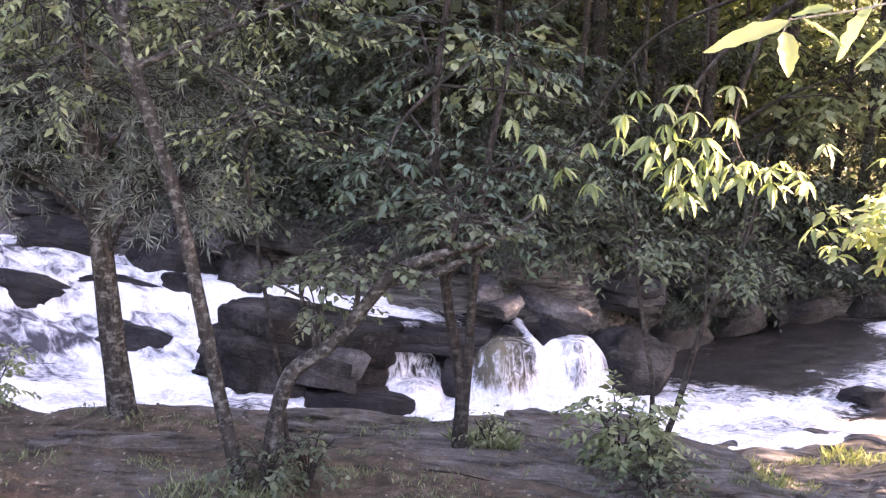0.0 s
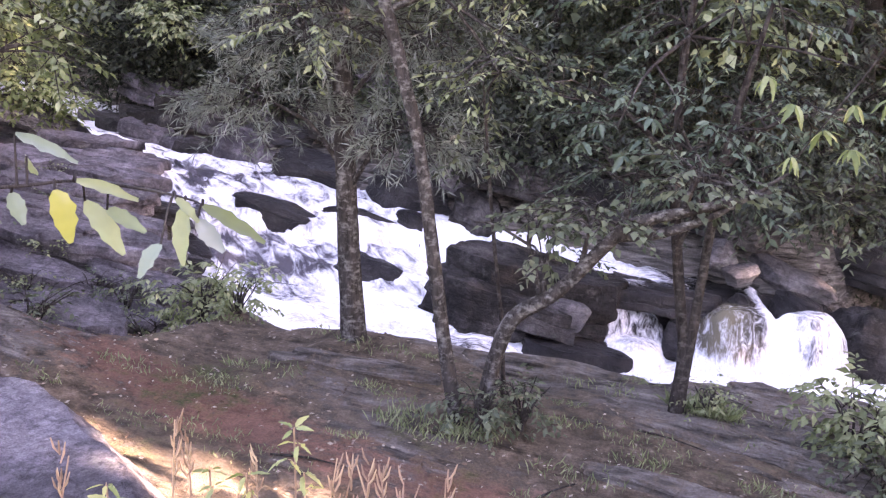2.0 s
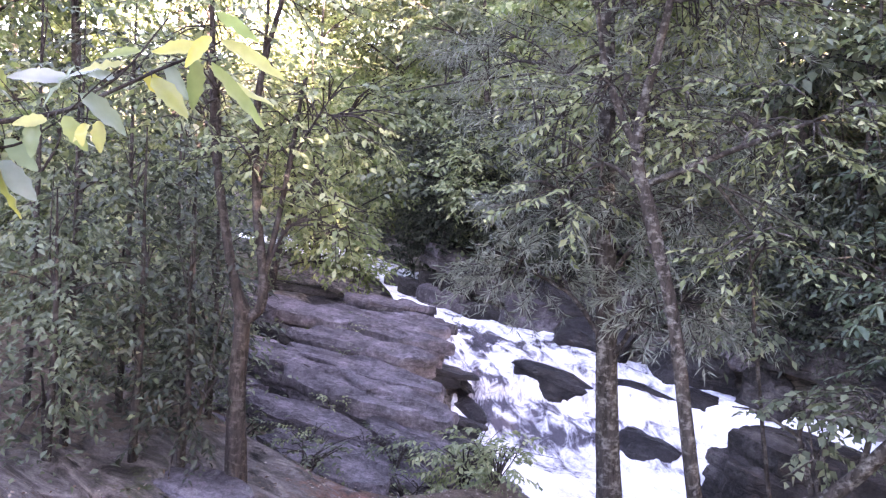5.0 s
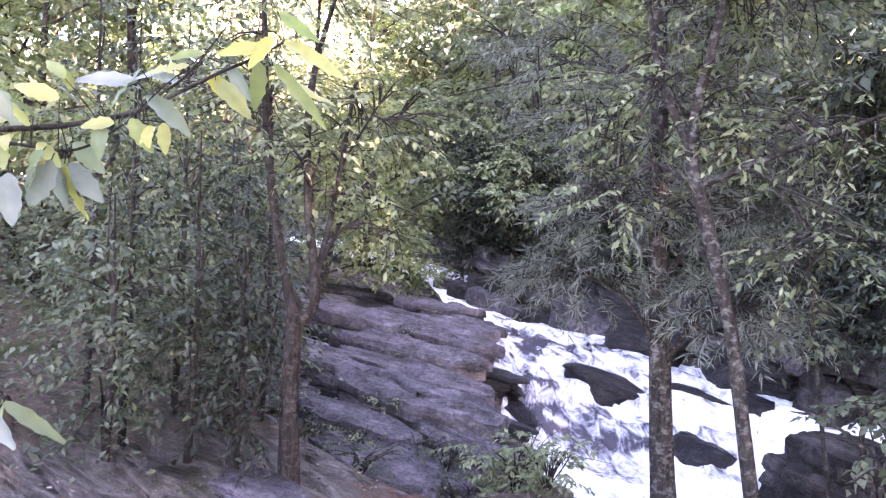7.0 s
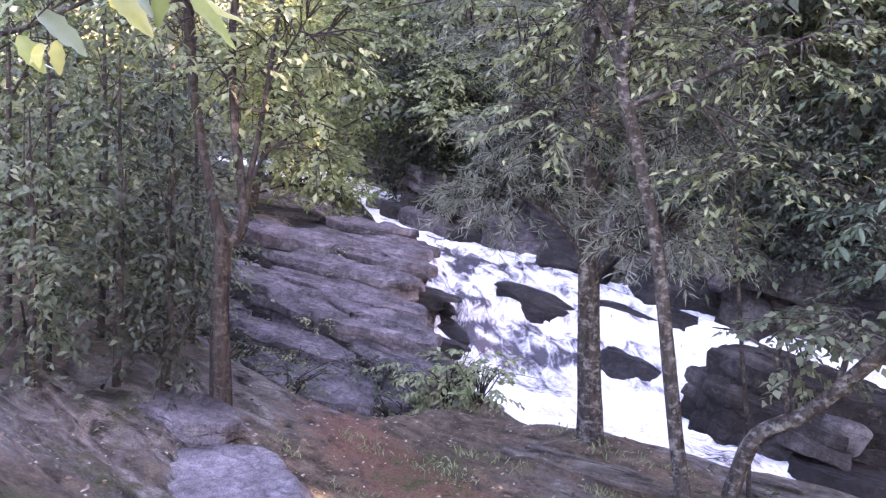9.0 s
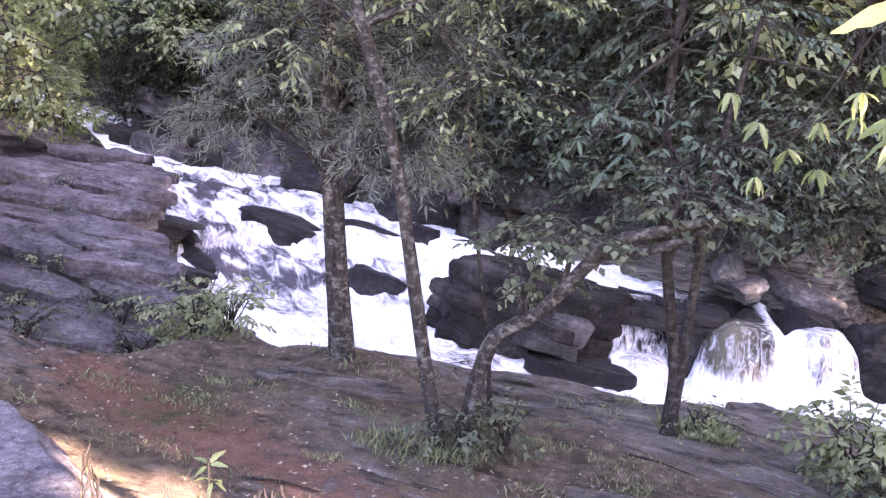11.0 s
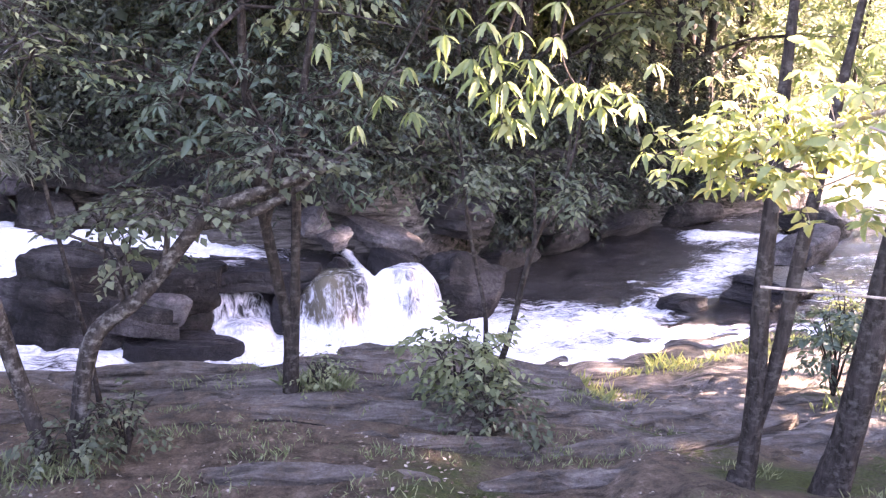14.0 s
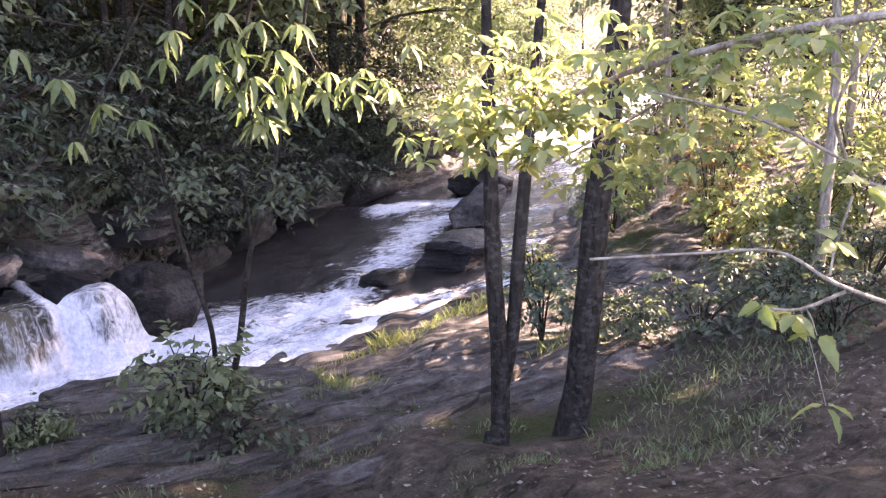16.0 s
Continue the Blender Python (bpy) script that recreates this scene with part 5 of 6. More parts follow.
shrub("weedy green clump between the slabs", -9.2, 12.6, 0.45, 0.4, LEAF_MID, 412, 40, 0.07)
shrub("weedy green clump between the slabs", -6.0, 6.9, 0.5, 0.4, LEAF_DARK, 413, 40, 0.07)
for i, (x, y, r) in enumerate(((-6.4, 9.0, 0.35), (-7.4, 8.4, 0.4), (-6.9, 7.4, 0.45), (-8.0, 9.6, 0.3), (-7.5, 10.8, 0.3), (-8.9, 10.4, 0.35), (-9.3, 11.3, 0.35), (-10.2, 12.4, 0.4), (-10.9, 13.2, 0.4), (-9.9, 13.4, 0.35), (-8.4, 11.9, 0.3), (-5.6, 8.2, 0.35), (-7.9, 7.6, 0.5))):
    shrub("weedy green clump between the slabs", x, y, r, 0.42, LEAF_MID if i % 2 else LEAF_DARK, 570 + i, 36, 0.06, group="weeds on the shelf", lift=0.1)
for i, (x, y, r, h) in enumerate(((7.0, 7.0, 0.7, 0.6), (7.9, 6.6, 0.8, 0.7), (8.6, 7.4, 0.8, 0.8), (7.6, 5.8, 0.7, 0.6), (9.4, 6.6, 0.9, 0.9), (6.6, 7.7, 0.5, 0.5))):
    shrub("low dark bush in the shade of the bank", x, y, r, h, LEAF_DARK, 420 + i, 80, 0.09, group="low dark bushes")
# most of these bushes have sunlight put into their leaf colour
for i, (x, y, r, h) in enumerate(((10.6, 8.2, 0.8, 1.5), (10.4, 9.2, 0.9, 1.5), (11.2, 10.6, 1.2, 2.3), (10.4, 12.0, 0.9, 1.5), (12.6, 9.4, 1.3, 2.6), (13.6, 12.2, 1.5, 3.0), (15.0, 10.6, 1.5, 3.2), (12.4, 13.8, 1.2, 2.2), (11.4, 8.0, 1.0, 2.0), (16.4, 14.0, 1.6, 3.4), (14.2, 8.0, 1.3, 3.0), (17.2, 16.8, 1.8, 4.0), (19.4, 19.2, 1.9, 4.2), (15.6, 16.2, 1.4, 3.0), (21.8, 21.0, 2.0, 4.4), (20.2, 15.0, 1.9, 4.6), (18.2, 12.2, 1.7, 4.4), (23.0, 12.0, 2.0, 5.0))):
    shrub("sunlit yellow-green bush above the river bank", x, y, r, h, LEAF_SUN_YELLOW if i % 3 else LEAF_LIGHT, 440 + i, 150, 0.13, group="sunlit bushes")
shrub("rust-coloured bush among sunlit green bushes", 10.6, 10.0, 0.7, 2.0, LEAF_RUST, 460, 70, 0.11)
shrub("small yellow-flowered bush at the bank", 7.4, 10.4, 0.3, 0.9, LEAF_SUN_YELLOW, 461, 50, 0.07)
# bushes standing for a dark recess; its shade is in their leaf colour
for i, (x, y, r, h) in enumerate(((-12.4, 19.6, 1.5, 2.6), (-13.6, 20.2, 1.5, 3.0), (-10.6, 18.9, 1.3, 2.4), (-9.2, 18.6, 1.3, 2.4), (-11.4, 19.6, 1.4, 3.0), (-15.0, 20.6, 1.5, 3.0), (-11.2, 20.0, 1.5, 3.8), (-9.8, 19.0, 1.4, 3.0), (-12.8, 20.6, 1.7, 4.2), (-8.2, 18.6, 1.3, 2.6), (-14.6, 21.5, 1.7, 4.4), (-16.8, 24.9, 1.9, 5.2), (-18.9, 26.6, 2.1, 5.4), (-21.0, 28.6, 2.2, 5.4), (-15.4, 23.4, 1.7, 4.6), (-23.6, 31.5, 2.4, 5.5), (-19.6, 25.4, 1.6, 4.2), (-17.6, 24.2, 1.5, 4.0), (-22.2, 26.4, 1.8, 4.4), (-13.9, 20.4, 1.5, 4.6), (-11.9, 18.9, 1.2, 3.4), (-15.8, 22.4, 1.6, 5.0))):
    shrub("big bush over the upper stream, darkened to stand for a shaded recess", x, y, r, h, LEAF_SHADE, 490 + i, 260, 0.14, name="evergreen_bush", group="dark evergreen bushes")
shrub("leafy green bush at the bend of the stream", -19.8, 22.9, 1.5, 3.2, LEAF_MID, 498, 200, 0.15)
shrub("leafy green bush at the bend of the stream", -17.6, 20.6, 1.1, 2.2, LEAF_LIGHT, 499, 140, 0.14)
tree("sunlit_tree", "sunlit young tree leaning over the upper stream",
     [foot(-14.0, 13.9, 0.09) + [(-13.8, 14.1, 3.6, 0.07), (-13.4, 14.5, 4.6, 0.04), (-13.0, 15.0, 5.6, 0.02)]],
     [(-13.1, 14.7, 3.3, 0.9, 0.8, 0.5, 90), (-13.6, 14.3, 4.4, 1.0, 0.9, 0.6, 90), (-12.4, 15.0, 2.8, 0.6, 0.6, 0.3, 44), (-14.0, 13.9, 5.4, 1.2, 1.0, 0.6, 80)], LEAF_LIGHT, BARK, 470, length=0.17, ratio=0.5, per=8, twig=0.5)
# slim sunlit trunks beyond the bushes
for i, (x, y, h) in enumerate(((9.9, 7.6, 6.5), (11.8, 8.6, 7.5), (10.9, 7.2, 6.5), (12.6, 8.0, 6.0), (12.4, 12.8, 6.5))):
    z = z_at(x, y)
    tree("birch_tree", "slim pale-barked tree among sunlit bushes", [foot(x, y, 0.07) + [(x + 0.1, y, z + h * 0.4, 0.06), (x, y + 0.1, z + h * 0.75, 0.04), (x + 0.1, y, z + h, 0.015)]],
         [(x, y, z + h * 0.5, 0.7, 0.7, 0.5, 36), (x + 0.2, y, z + h * 0.75, 0.8, 0.8, 0.5, 44), (x, y + 0.2, z + h * 0.95, 0.7, 0.7, 0.5, 36)], LEAF_SUN_YELLOW, TWIG, 480 + i, group="slim pale trees", length=0.12, ratio=0.5, per=8, twig=0.4)


def blade(length, ratio, seed, material, droop):
    """One large leaf, pointed, folded on its midrib, toothed at the edge."""
    rng = np.random.default_rng(seed)
    n = 9
    s = np.linspace(0, 1, n)
    half = ratio * length * 0.5 * 1.85 * s**0.6 * (1 - s) ** 0.85
    half = half * (1 + 0.10 * np.where(np.arange(n) % 2, 1, -1))
    half[0] = half[-1] = 0.0015
    z = -droop * length * s**2 + 0.02 * length * rng.normal(0, 1, n)
    v, f = [], []
    for k in range(n):
        x = s[k] * length
        v += [(x, -half[k], z[k] + half[k] * 0.35), (x, -half[k] * 0.5, z[k] + half[k] * 0.12), (x, 0, z[k]), (x, half[k] * 0.5, z[k] + half[k] * 0.12), (x, half[k], z[k] + half[k] * 0.35)]
        if k:
            a = k * 5
            f += [(a + j, a + j + 1, a + j - 4, a + j - 5) for j in range(4)]
    return mesh_of("leaf", np.array(v), np.array(f), material)


def leafy_branch(name, label, stems, tufts, material, length, ratio, seed, bark=TWIG, category="branch", down=0.55):
    """A branch with its leaves as parts; tufts are (x, y, z, leaves)."""
    rng = np.random.default_rng(seed)
    top = thing(name, label, category, at=stems[0][0][:3])
    pool = [blade(length * rng.uniform(0.8, 1.2), ratio * rng.uniform(0.85, 1.15), seed + k, material, rng.uniform(0.1, 0.45)) for k in range(6)]
    wood = np.concatenate([spline(s, 8)[:, :3] for s in stems])
    extra = []
    for x, y, z, n in tufts:
        c = np.array([x, y, z])
        a = wood[np.argmin(np.linalg.norm(wood - c, axis=1))]
        extra.append([(*a, 0.02 * length), (*(a * 0.5 + c * 0.5 + [0, 0, 0.01]), 0.016 * length), (*c, 0.012 * length)])
        for k in range(n):
            ang = 6.283 * (k + rng.uniform(-0.3, 0.3)) / n
            way = Vector((math.cos(ang), math.sin(ang), -down + rng.normal(0, 0.35)))
            q = way.to_track_quat("X", "Z").to_matrix().to_4x4()
            ob = new("leaf", pool[int(rng.integers(6))])
            ob.parent = top
            ob.matrix_parent_inverse = Matrix.Translation(top.location).inverted()
            ob.matrix_basis = Matrix.Translation(c + np.array(way.normalized()) * 0.01) @ q @ pose(0, 0, 0, rng.normal(0, 28), 0, 0) @ Matrix.Scale(rng.uniform(0.75, 1.15), 4)
    v, f = joined(limb_pieces(stems, 8, 7, seed) + limb_pieces(extra, 3, 4, seed + 50, 0.0015))
    part_mesh("stem", mesh_of("stem", v, f, bark), top)
    return top


# large hanging leaves in front of the falls
leafy_branch("chestnut_branch", "hanging chestnut branch with bright serrated leaves",
             [[(2.6, 1.2, 5.8, 0.03), (2.0, 3.0, 5.3, 0.02), (1.4, 4.2, 4.75, 0.012), (1.2, 4.35, 4.35, 0.006), (1.2, 4.35, 4.0, 0.003)],
              [(1.5, 4.0, 4.9, 0.01), (1.45, 4.3, 4.4, 0.006), (1.55, 4.25, 4.15, 0.004), (1.72, 4.15, 4.15, 0.003)],
              [(1.7, 3.6, 5.05, 0.012), (1.1, 4.5, 4.8, 0.008), (0.8, 4.8, 4.3, 0.005), (0.6, 4.85, 3.95, 0.003)]],
             [(1.12, 4.3, 4.36, 6), (1.08, 4.32, 4.22, 6), (1.2, 4.35, 4.08, 6), (1.22, 4.35, 4.0, 6), (1.32, 4.3, 4.2, 6), (1.45, 4.28, 4.18, 6), (1.6, 4.2, 4.17, 6), (1.72, 4.15, 4.16, 5), (1.25, 4.3, 4.42, 6), (1.4, 4.25, 4.4, 5), (1.15, 4.33, 4.15, 6), (1.28, 4.32, 4.12, 5), (1.38, 4.3, 4.24, 5), (1.52, 4.24, 4.2, 6), (1.66, 4.18, 4.2, 5),
              (0.55, 4.85, 4.22, 6), (0.7, 4.83, 4.1, 6), (0.57, 4.85, 3.95, 6), (0.84, 4.8, 4.02, 6), (0.82, 4.8, 4.24, 6), (0.98, 4.75, 4.28, 6), (0.4, 4.9, 4.35, 6), (1.8, 4.1, 3.9, 4), (1.78, 4.0, 4.3, 5),
              (1.1, 4.3, 4.46, 7), (1.05, 4.34, 4.3, 7), (1.16, 4.3, 4.28, 7), (1.3, 4.28, 4.3, 7), (1.2, 4.3, 4.2, 7), (1.5, 4.26, 4.12, 7), (1.62, 4.2, 4.1, 6), (1.76, 4.13, 4.12, 6), (1.26, 4.34, 4.03, 7), (1.36, 4.3, 4.12, 7), (0.95, 4.5, 4.4, 6), (1.0, 4.45, 4.52, 6), (1.2, 4.3, 4.55, 6), (1.4, 4.2, 4.55, 6)],
             LEAF_LIGHT, 0.11, 0.36, 501, bark=BARK, down=0.75)
leafy_branch("chestnut_branch", "blue-green chestnut sprays over the bank",
             [[(-0.1, 8.0, 4.6, 0.02), (-0.35, 7.2, 4.3, 0.012), (-0.5, 6.75, 3.9, 0.006)], [(-0.3, 7.3, 4.35, 0.01), (-0.1, 6.8, 4.1, 0.006), (-0.2, 6.7, 3.95, 0.004)]],
             [(-0.63, 6.67, 3.9, 6), (-0.43, 6.7, 3.68, 6), (-0.25, 6.7, 3.97, 6), (-0.75, 6.7, 3.75, 6), (-0.5, 6.8, 4.1, 6), (-0.1, 6.8, 4.15, 6), (-0.3, 6.75, 3.8, 6)],
             LEAF_TEAL, 0.125, 0.44, 502, bark=BARK, down=0.6)
def posed_twig(name, label, stems, blades, tints, seed, bark=TWIG, crowd=True):
    """A twig whose leaves run from base to tip with a given width, each held like a drooping blade."""
    rng = np.random.default_rng(seed)
    top = thing(name, label, "branch", at=stems[0][0][:3])
    wood = np.concatenate([spline(st, 8)[:, :3] for st in stems])
    stalks = []
    more = []
    for a, b, w in blades:
        # smaller leaves grow between the large ones
        turn = np.array(b) - np.array(a)
        size = np.linalg.norm(turn)
        a2 = np.array(a) + rng.normal(0, 0.25, 3) * size
        b2 = a2 + 0.85 * size * unit(turn / size + rng.normal(0, 0.55, 3))
        more.append((tuple(a2), tuple(b2), 0.8 * w))
    for k, (a, b, w) in enumerate(list(blades) + (more if crowd else [])):
        way = Vector(b) - Vector(a)
        ln = way.length * 1.12
        ob = new("leaf", blade(ln, 1.05 * w / ln, seed + k, tints[int(rng.integers(len(tints)))], rng.uniform(0.05, 0.22)))
        ob.parent = top
        ob.matrix_parent_inverse = Matrix.Translation(top.location).inverted()
        ex = way.normalized()
        ey = Vector((0.35 + rng.normal(0, 0.4), -0.7 + rng.normal(0, 0.3), 0.6 + rng.normal(0, 0.3))).cross(ex).normalized()
        ob.matrix_basis = Matrix.Translation(a) @ Matrix((ex, ey, ex.cross(ey))).transposed().to_4x4()
        c = wood[np.argmin(np.linalg.norm(wood - np.array(a), axis=1))]
        stalks.append([(*c, 0.0011), (*(c * 0.5 + np.array(a) * 0.5 + [0, 0, 0.004]), 0.0009), (*a, 0.0008)])
    v, f = joined(limb_pieces(stems, 8, 7, seed, 0.0005) + limb_pieces(stalks, 3, 4, seed + 50, 0.0005))
    part_mesh("stem", mesh_of("stem", v, f, bark), top)
    return top


posed_twig("overhanging_twig", "bright yellow-green leaves on a twig close by",
           [[(1.359, 0.937, 4.76, 0.004), (0.879, 1.305, 4.627, 0.003), (0.791, 1.355, 4.576, 0.002), (0.663, 1.406, 4.552, 0.0012)]],
           [((0.658, 1.406, 4.549), (0.546, 1.446, 4.51), 0.043), ((0.655, 1.417, 4.533), (0.671, 1.411, 4.469), 0.052), ((0.679, 1.401, 4.552), (0.735, 1.369, 4.52), 0.035), ((0.719, 1.382, 4.568), (0.671, 1.417, 4.568), 0.029),
            ((0.767, 1.353, 4.568), (0.735, 1.385, 4.496), 0.04), ((0.799, 1.337, 4.568), (0.775, 1.353, 4.48), 0.043), ((0.815, 1.337, 4.584), (0.831, 1.321, 4.504), 0.043)],
           (LEAF_SUN_YELLOW,), 503, crowd=False)
# the near leaves' silver and yellow are painted sheen and backlight
posed_twig("near_twig", "leafy twig close by, sky sheen and backlight put into its leaf tints",
           [[(-0.95, 0.4, 4.44, 0.006), (-0.865, 0.531, 4.452, 0.005), (-0.8, 0.703, 4.48, 0.0045), (-0.76, 0.782, 4.494, 0.004), (-0.72, 0.85, 4.517, 0.0035), (-0.681, 0.904, 4.553, 0.003), (-0.647, 0.944, 4.584, 0.0025), (-0.611, 0.984, 4.612, 0.002), (-0.587, 1.009, 4.635, 0.0015)],
            [(-0.709, 0.865, 4.533, 0.002), (-0.675, 0.908, 4.576, 0.0018), (-0.631, 0.948, 4.658, 0.001)]],
           [((-0.573, 0.996, 4.632), (-0.535, 1.08, 4.598), 0.033), ((-0.556, 0.964, 4.595), (-0.529, 1.041, 4.523), 0.033), ((-0.575, 0.964, 4.617), (-0.61, 0.917, 4.607), 0.038), ((-0.623, 0.994, 4.607), (-0.625, 0.995, 4.543), 0.035), ((-0.64, 0.932, 4.571), (-0.596, 0.956, 4.529), 0.04), ((-0.684, 0.904, 4.586), (-0.721, 0.855, 4.569), 0.028), ((-0.681, 0.834, 4.557), (-0.73, 0.78, 4.559), 0.033), ((-0.673, 0.844, 4.539), (-0.642, 0.893, 4.499), 0.043), ((-0.671, 0.82, 4.506), (-0.654, 0.841, 4.467), 0.033), ((-0.695, 0.794, 4.498), (-0.689, 0.784, 4.455), 0.033), ((-0.766, 0.788, 4.442), (-0.737, 0.815, 4.395), 0.045)],
           (LEAF_SHEEN, LEAF_SHEEN, LEAF_SUN_YELLOW), 504, BARK)
posed_twig("near_twig", "inner part of a twig, sky sheen and backlight put into its leaf tints",
           [[(-0.95, 0.39, 4.41, 0.004), (-0.85, 0.56, 4.44, 0.003), (-0.79, 0.7, 4.462, 0.0025), (-0.74, 0.78, 4.46, 0.002), (-0.7, 0.83, 4.5, 0.0012)]],
           [((-0.747, 0.771, 4.44), (-0.756, 0.802, 4.367), 0.036), ((-0.721, 0.739, 4.444), (-0.752, 0.727, 4.384), 0.049), ((-0.744, 0.73, 4.465), (-0.729, 0.753, 4.439), 0.028), ((-0.808, 0.724, 4.424), (-0.8, 0.725, 4.359), 0.049), ((-0.787, 0.697, 4.467), (-0.762, 0.695, 4.433), 0.033), ((-0.792, 0.735, 4.486), (-0.808, 0.698, 4.537), 0.036), ((-0.731, 0.752, 4.526), (-0.765, 0.714, 4.538), 0.033), ((-0.662, 0.866, 4.505), (-0.66, 0.868, 4.466), 0.028), ((-0.624, 0.877, 4.583), (-0.649, 0.833, 4.57), 0.028), ((-0.737, 0.717, 4.487), (-0.734, 0.693, 4.513), 0.03), ((-0.758, 0.796, 4.522), (-0.756, 0.77, 4.545), 0.025)],
           (LEAF_SHEEN, LEAF_SHEEN, LEAF_SUN_YELLOW), 514, BARK)
posed_twig("near_twig", "drooping twig of grey-green leaves close by",
           [[(-0.42, 0.22, 4.26, 0.0018), (-0.351, 0.326, 4.27, 0.0014), (-0.303, 0.38, 4.274, 0.0012), (-0.279, 0.404, 4.277, 0.0011), (-0.245, 0.43, 4.272, 0.001), (-0.222, 0.446, 4.266, 0.0008), (-0.212, 0.451, 4.262, 0.0006)]],
           [((-0.307, 0.384, 4.306), (-0.287, 0.415, 4.291), 0.017), ((-0.267, 0.391, 4.28), (-0.244, 0.422, 4.27), 0.012), ((-0.281, 0.388, 4.273), (-0.269, 0.388, 4.244), 0.022), ((-0.282, 0.418, 4.261), (-0.259, 0.425, 4.23), 0.022), ((-0.263, 0.416, 4.258), (-0.238, 0.418, 4.248), 0.015), ((-0.228, 0.454, 4.259), (-0.226, 0.447, 4.222), 0.023), ((-0.208, 0.444, 4.263), (-0.175, 0.467, 4.241), 0.015), ((-0.209, 0.439, 4.254), (-0.193, 0.443, 4.235), 0.017), ((-0.218, 0.427, 4.269), (-0.204, 0.431, 4.257), 0.011), ((-0.224, 0.419, 4.239), (-0.229, 0.402, 4.223), 0.018), ((-0.313, 0.386, 4.268), (-0.303, 0.384, 4.251), 0.015), ((-0.3, 0.386, 4.293), (-0.304, 0.396, 4.281), 0.013)],
           (LEAF_SHEEN, LEAF_MID), 505, BARK, False)
# leaf colour here is brightened for the sun that falls on it
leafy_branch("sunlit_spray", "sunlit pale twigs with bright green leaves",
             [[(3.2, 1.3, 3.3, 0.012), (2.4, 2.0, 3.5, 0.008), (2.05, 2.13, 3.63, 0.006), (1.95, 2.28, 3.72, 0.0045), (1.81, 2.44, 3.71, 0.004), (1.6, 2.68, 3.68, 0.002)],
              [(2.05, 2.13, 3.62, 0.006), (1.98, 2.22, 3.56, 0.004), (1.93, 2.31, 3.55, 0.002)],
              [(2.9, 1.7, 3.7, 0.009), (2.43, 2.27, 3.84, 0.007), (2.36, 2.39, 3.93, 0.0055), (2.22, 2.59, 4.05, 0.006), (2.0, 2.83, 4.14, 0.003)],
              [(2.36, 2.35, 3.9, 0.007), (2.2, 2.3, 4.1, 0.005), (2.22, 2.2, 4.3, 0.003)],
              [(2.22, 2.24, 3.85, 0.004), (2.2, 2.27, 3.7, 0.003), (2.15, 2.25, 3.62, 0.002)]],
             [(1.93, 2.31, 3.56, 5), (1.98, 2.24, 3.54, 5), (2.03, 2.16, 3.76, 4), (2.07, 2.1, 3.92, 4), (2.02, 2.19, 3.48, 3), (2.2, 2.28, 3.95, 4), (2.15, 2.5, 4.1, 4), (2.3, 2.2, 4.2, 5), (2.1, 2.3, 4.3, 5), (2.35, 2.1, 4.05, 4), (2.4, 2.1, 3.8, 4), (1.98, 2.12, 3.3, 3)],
             LEAF_SUN_YELLOW, 0.085, 0.72, 506, down=0.3)
# the sunlit mass of leaves before the dark stems, sun also put into the leaf colour
rng_p = np.random.default_rng(9)
tufts = []
for x, y, z in ((2.1, 4.3, 3.86), (2.3, 4.25, 3.8), (2.36, 4.1, 3.96), (2.46, 4.0, 3.72), (2.57, 3.95, 4.08), (2.5, 3.85, 3.88), (2.45, 4.0, 3.98), (2.62, 3.62, 4.0), (2.7, 3.55, 4.2), (2.76, 3.5, 3.85),
                (2.79, 3.3, 4.09), (2.86, 3.2, 4.29), (2.86, 3.05, 4.0), (2.6, 3.8, 4.28), (2.36, 4.1, 4.16), (2.9, 2.9, 4.2), (2.66, 3.7, 3.74), (2.3, 4.15, 3.9), (2.55, 3.8, 4.0), (2.2, 4.25, 3.98)):
    tufts += [(x + rng_p.normal(0, 0.09), y + rng_p.normal(0, 0.16), z + rng_p.normal(0, 0.075), 5) for _ in range(12)]
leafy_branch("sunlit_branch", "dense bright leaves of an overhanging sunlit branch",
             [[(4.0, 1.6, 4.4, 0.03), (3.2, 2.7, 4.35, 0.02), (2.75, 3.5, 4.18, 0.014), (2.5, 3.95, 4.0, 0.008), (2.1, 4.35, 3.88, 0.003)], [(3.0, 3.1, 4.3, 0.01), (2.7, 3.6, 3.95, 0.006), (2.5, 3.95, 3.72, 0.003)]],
             tufts, LEAF_SUN_YELLOW, 0.09, 0.7, 507, down=0.2)


# ---- low plants, grass and litter ----
def dry_stalk(x, y, h, seed):
    rng = np.random.default_rng(seed)
    z = z_at(x, y)
    top = thing("dry_flower_stalk", "dry pinkish flower stalk with a frayed head", "weed", "dry stalks", at=(x, y, z))
    pieces = [tube(spline([(x, y, z - 0.03), (x + rng.normal(0, 0.02), y, z + h * 0.6), (x + rng.normal(0, 0.04), y, z + h)], 4), np.linspace(0.006, 0.003, 9), 5)]
    for k in range(9):
        s = rng.uniform(0.7, 1.0)
        a = rng.uniform(0, 6.28)
        b = np.array([x, y, z + h * s])
        pieces.append(tube(np.stack([b, b + [0.02 * math.cos(a), 0.02 * math.sin(a), 0.03], b + [0.03 * math.cos(a), 0.03 * math.sin(a), 0.07]]), (0.003, 0.005, 0.002), 4))
    v, f = joined(pieces)
    part_mesh("stalk", mesh_of("stalk", v, f, DRY), top)


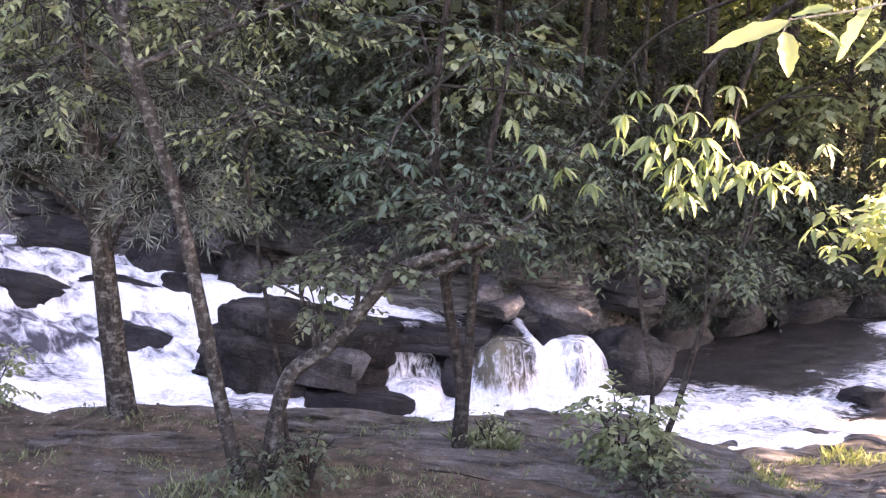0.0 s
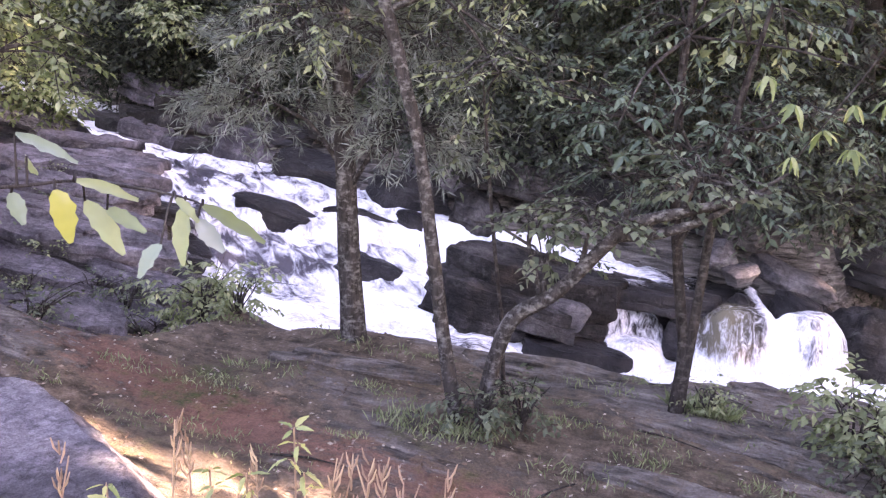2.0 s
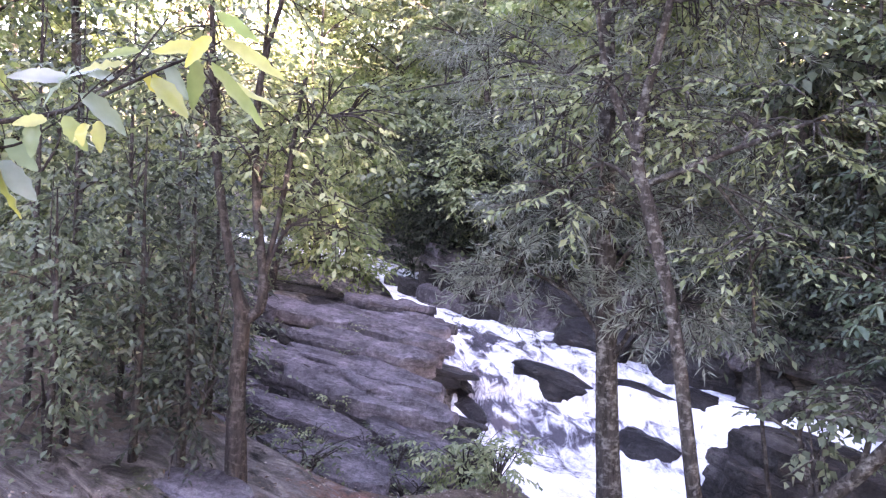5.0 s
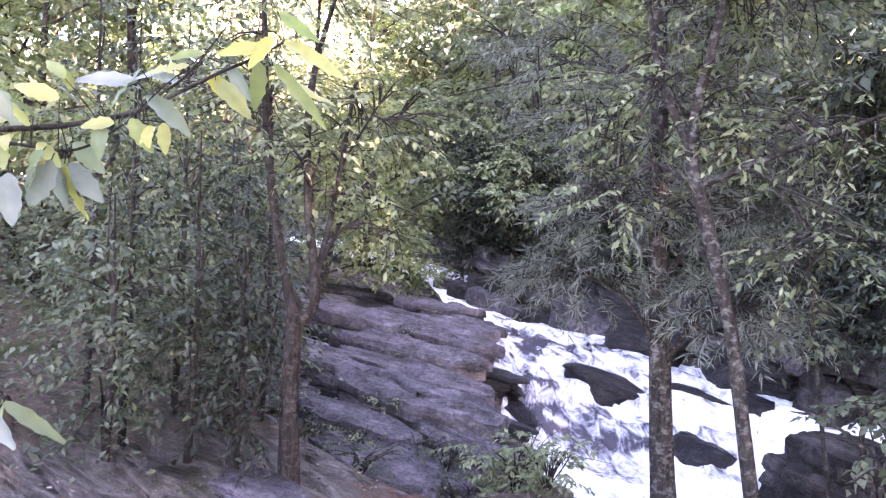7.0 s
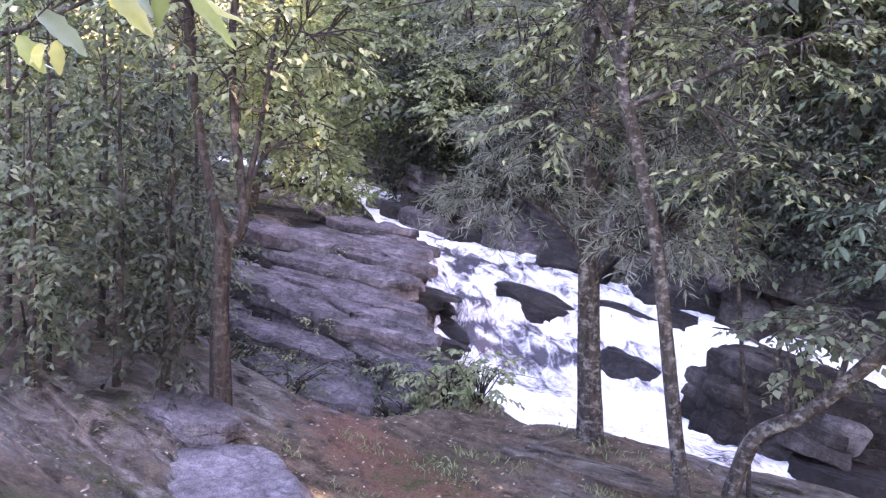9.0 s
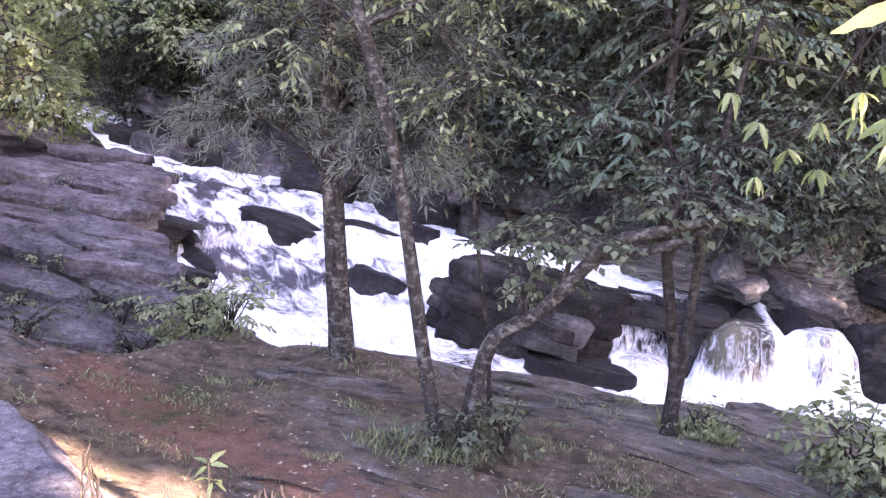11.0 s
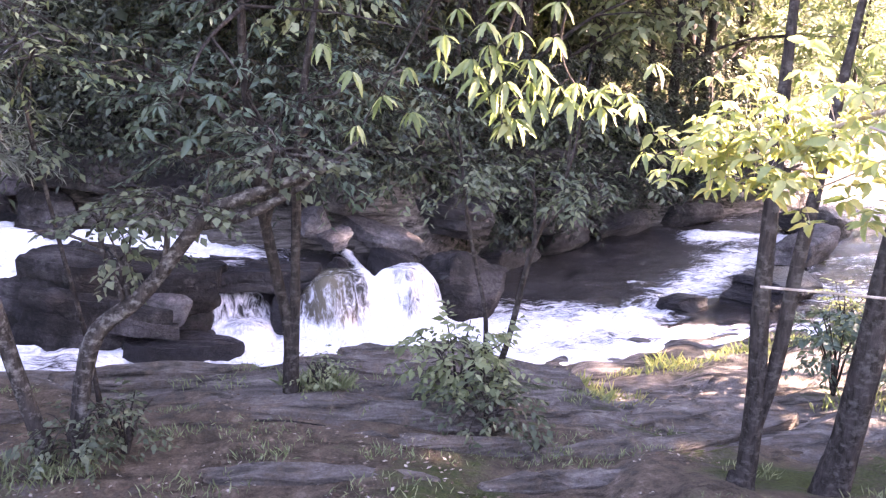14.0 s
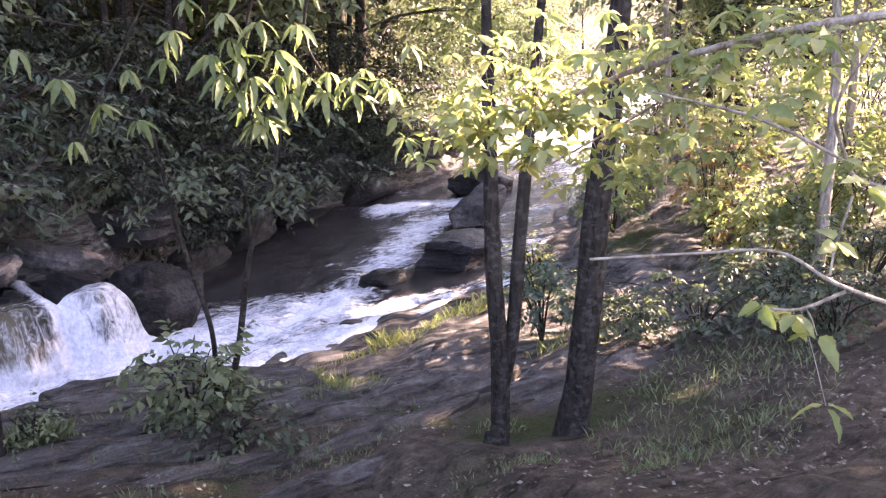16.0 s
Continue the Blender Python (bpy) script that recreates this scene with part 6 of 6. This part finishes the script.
for i, (x, y, zt) in enumerate(((-1.61, 2.6, 2.97), (-1.57, 2.62, 2.9), (-1.35, 2.75, 2.80), (-1.08, 2.88, 2.80), (-1.02, 2.9, 2.76), (-0.96, 2.92, 2.79), (-0.83, 2.97, 2.71), (-0.66, 3.01, 2.74), (-1.93, 2.37, 2.87), (-0.91, 2.95, 2.74))):
    dry_stalk(x, y, max(0.25, zt - z_at(x, y)), 600 + i)
for i, (x, y, zt) in enumerate(((-1.23, 2.81, 2.92), (-1.38, 2.72, 2.74), (-1.5, 2.66, 2.76), (-1.8, 2.45, 2.74), (-1.2, 2.85, 2.72))):
    z = z_at(x, y)
    leafy_branch("weed", "small yellow-green weed at the path's edge", [[(x, y, z - 0.02, 0.004), (x + 0.02, y, (z + zt) / 2, 0.003), (x, y, zt, 0.002)]],
                 [(x, y, zt, 4), (x + 0.02, y, zt - 0.06, 4), (x - 0.02, y, zt - 0.13, 3)], LEAF_SUN_YELLOW, 0.07, 0.45, 620 + i, bark=DRY, category="weed", down=0.1)


def grass(label, spots, material, seed):
    """Blades in tufts: x, y, radius, height, blades."""
    rng = np.random.default_rng(seed)
    base, way, ln = [], [], []
    for x, y, r, h, n in spots:
        a, d = rng.uniform(0, 6.28, n), r * np.sqrt(rng.uniform(0, 1, n))
        px, py = x + d * np.cos(a) * 1.5, y + d * np.sin(a) * 0.7
        base.append(np.stack([px, py, ground_z(px, py) + 0.02], -1))
        way.append(np.stack([rng.normal(0, 0.45, n), rng.normal(0, 0.45, n), np.ones(n)], -1))
        ln.append(h * rng.uniform(0.5, 1.2, n))
    base, way, ln = np.concatenate(base), np.concatenate(way), np.concatenate(ln)
    v, f = leaves(base, way, ln, ln * 0.09 + 0.004, rng)
    tagged(new("grass", mesh_of("grass", v, f, material)), label, "grass", kind="stuff")


grass("bright grass growing in cracks of the sunlit rock", [(3.4, 8.95, 0.22, 0.2, 120), (3.6, 8.7, 0.3, 0.12, 90), (4.5, 10.1, 0.3, 0.13, 90), (4.9, 10.2, 0.2, 0.2, 80), (5.3, 10.15, 0.3, 0.13, 120), (6.3, 10.4, 0.3, 0.2, 120), (6.0, 10.3, 0.3, 0.12, 80), (2.95, 9.6, 0.2, 0.12, 60), (7.4, 10.9, 0.4, 0.16, 120), (6.3, 8.1, 0.5, 0.16, 120)], LEAF_SUN_YELLOW, 31)
tuft = [(rng_p.uniform(-5, 4), rng_p.uniform(4.6, 8.6), rng_p.uniform(0.1, 0.35), rng_p.uniform(0.05, 0.10), 70) for _ in range(46)]
grass("thin dull grass scattered over the trodden bank", tuft + [(0.45, 8.25, 0.25, 0.2, 300), (-1.7, 6.6, 0.4, 0.12, 300), (5.2, 5.2, 0.9, 0.1, 500), (6.4, 6.0, 0.9, 0.12, 500), (4.6, 4.6, 0.6, 0.1, 300)], LEAF_MID, 32)
grass("rough grass between the stepped slabs", [(-7.6 - 0.5 * k, 9.4 + 0.45 * k + 0.6 * (k % 3), 0.4, 0.22, 120) for k in range(8)] + [(-6.2 - 0.4 * k, 7.4 + 0.5 * k, 0.4, 0.2, 120) for k in range(6)], LEAF_DARK, 33)


def litter():
    rng = np.random.default_rng(41)
    n = 9000
    x, y = rng.uniform(-6, 7, n), rng.uniform(3.2, 9.4, n)
    keep = (y < near_edge(x) - 1.0) & (fbm(x * 0.9, y * 0.9, 0, 3, 43) > -0.2)
    x, y = x[keep], y[keep]
    base = np.stack([x, y, ground_z(x, y) + 0.012], -1)
    way = rng.normal(0, 1, base.shape) * [1, 1, 0.12]
    ln = rng.uniform(0.02, 0.06, len(x))
    v, f = leaves(base, way, ln, ln * 0.5, rng, droop=0.05)
    tagged(new("leaf_litter", mesh_of("leaf_litter", v, f, LITTER)), "small dead leaves strewn over the bank", "leaf litter", kind="stuff")


litter()
for i, (x, y, l, a) in enumerate(((1.3, 5.7, 1.0, 10), (0.6, 5.2, 0.7, -20), (-1.4, 5.3, 0.8, 25), (2.3, 5.4, 0.9, -5), (-0.6, 6.1, 0.5, 60), (-2.4, 5.6, 0.6, 5), (0.2, 7.4, 0.6, -12), (3.0, 5.0, 0.8, 15))):
    c, s_ = math.cos(radians(a)) * l / 2, math.sin(radians(a)) * l / 2
    pts = [(x - c, y - s_, z_at(x - c, y - s_) + 0.012), (x, y + 0.03, z_at(x, y + 0.03) + 0.02), (x + c, y + s_, z_at(x + c, y + s_) + 0.012)]
    v, f = tube(spline(pts, 6), np.linspace(0.011, 0.005, 13), 6, 700 + i, 0.2)
    tagged(new("fallen_stick", mesh_of("fallen_stick", v, f, BARK)), "thin weathered stick lying on the soil", "stick", "fallen sticks")
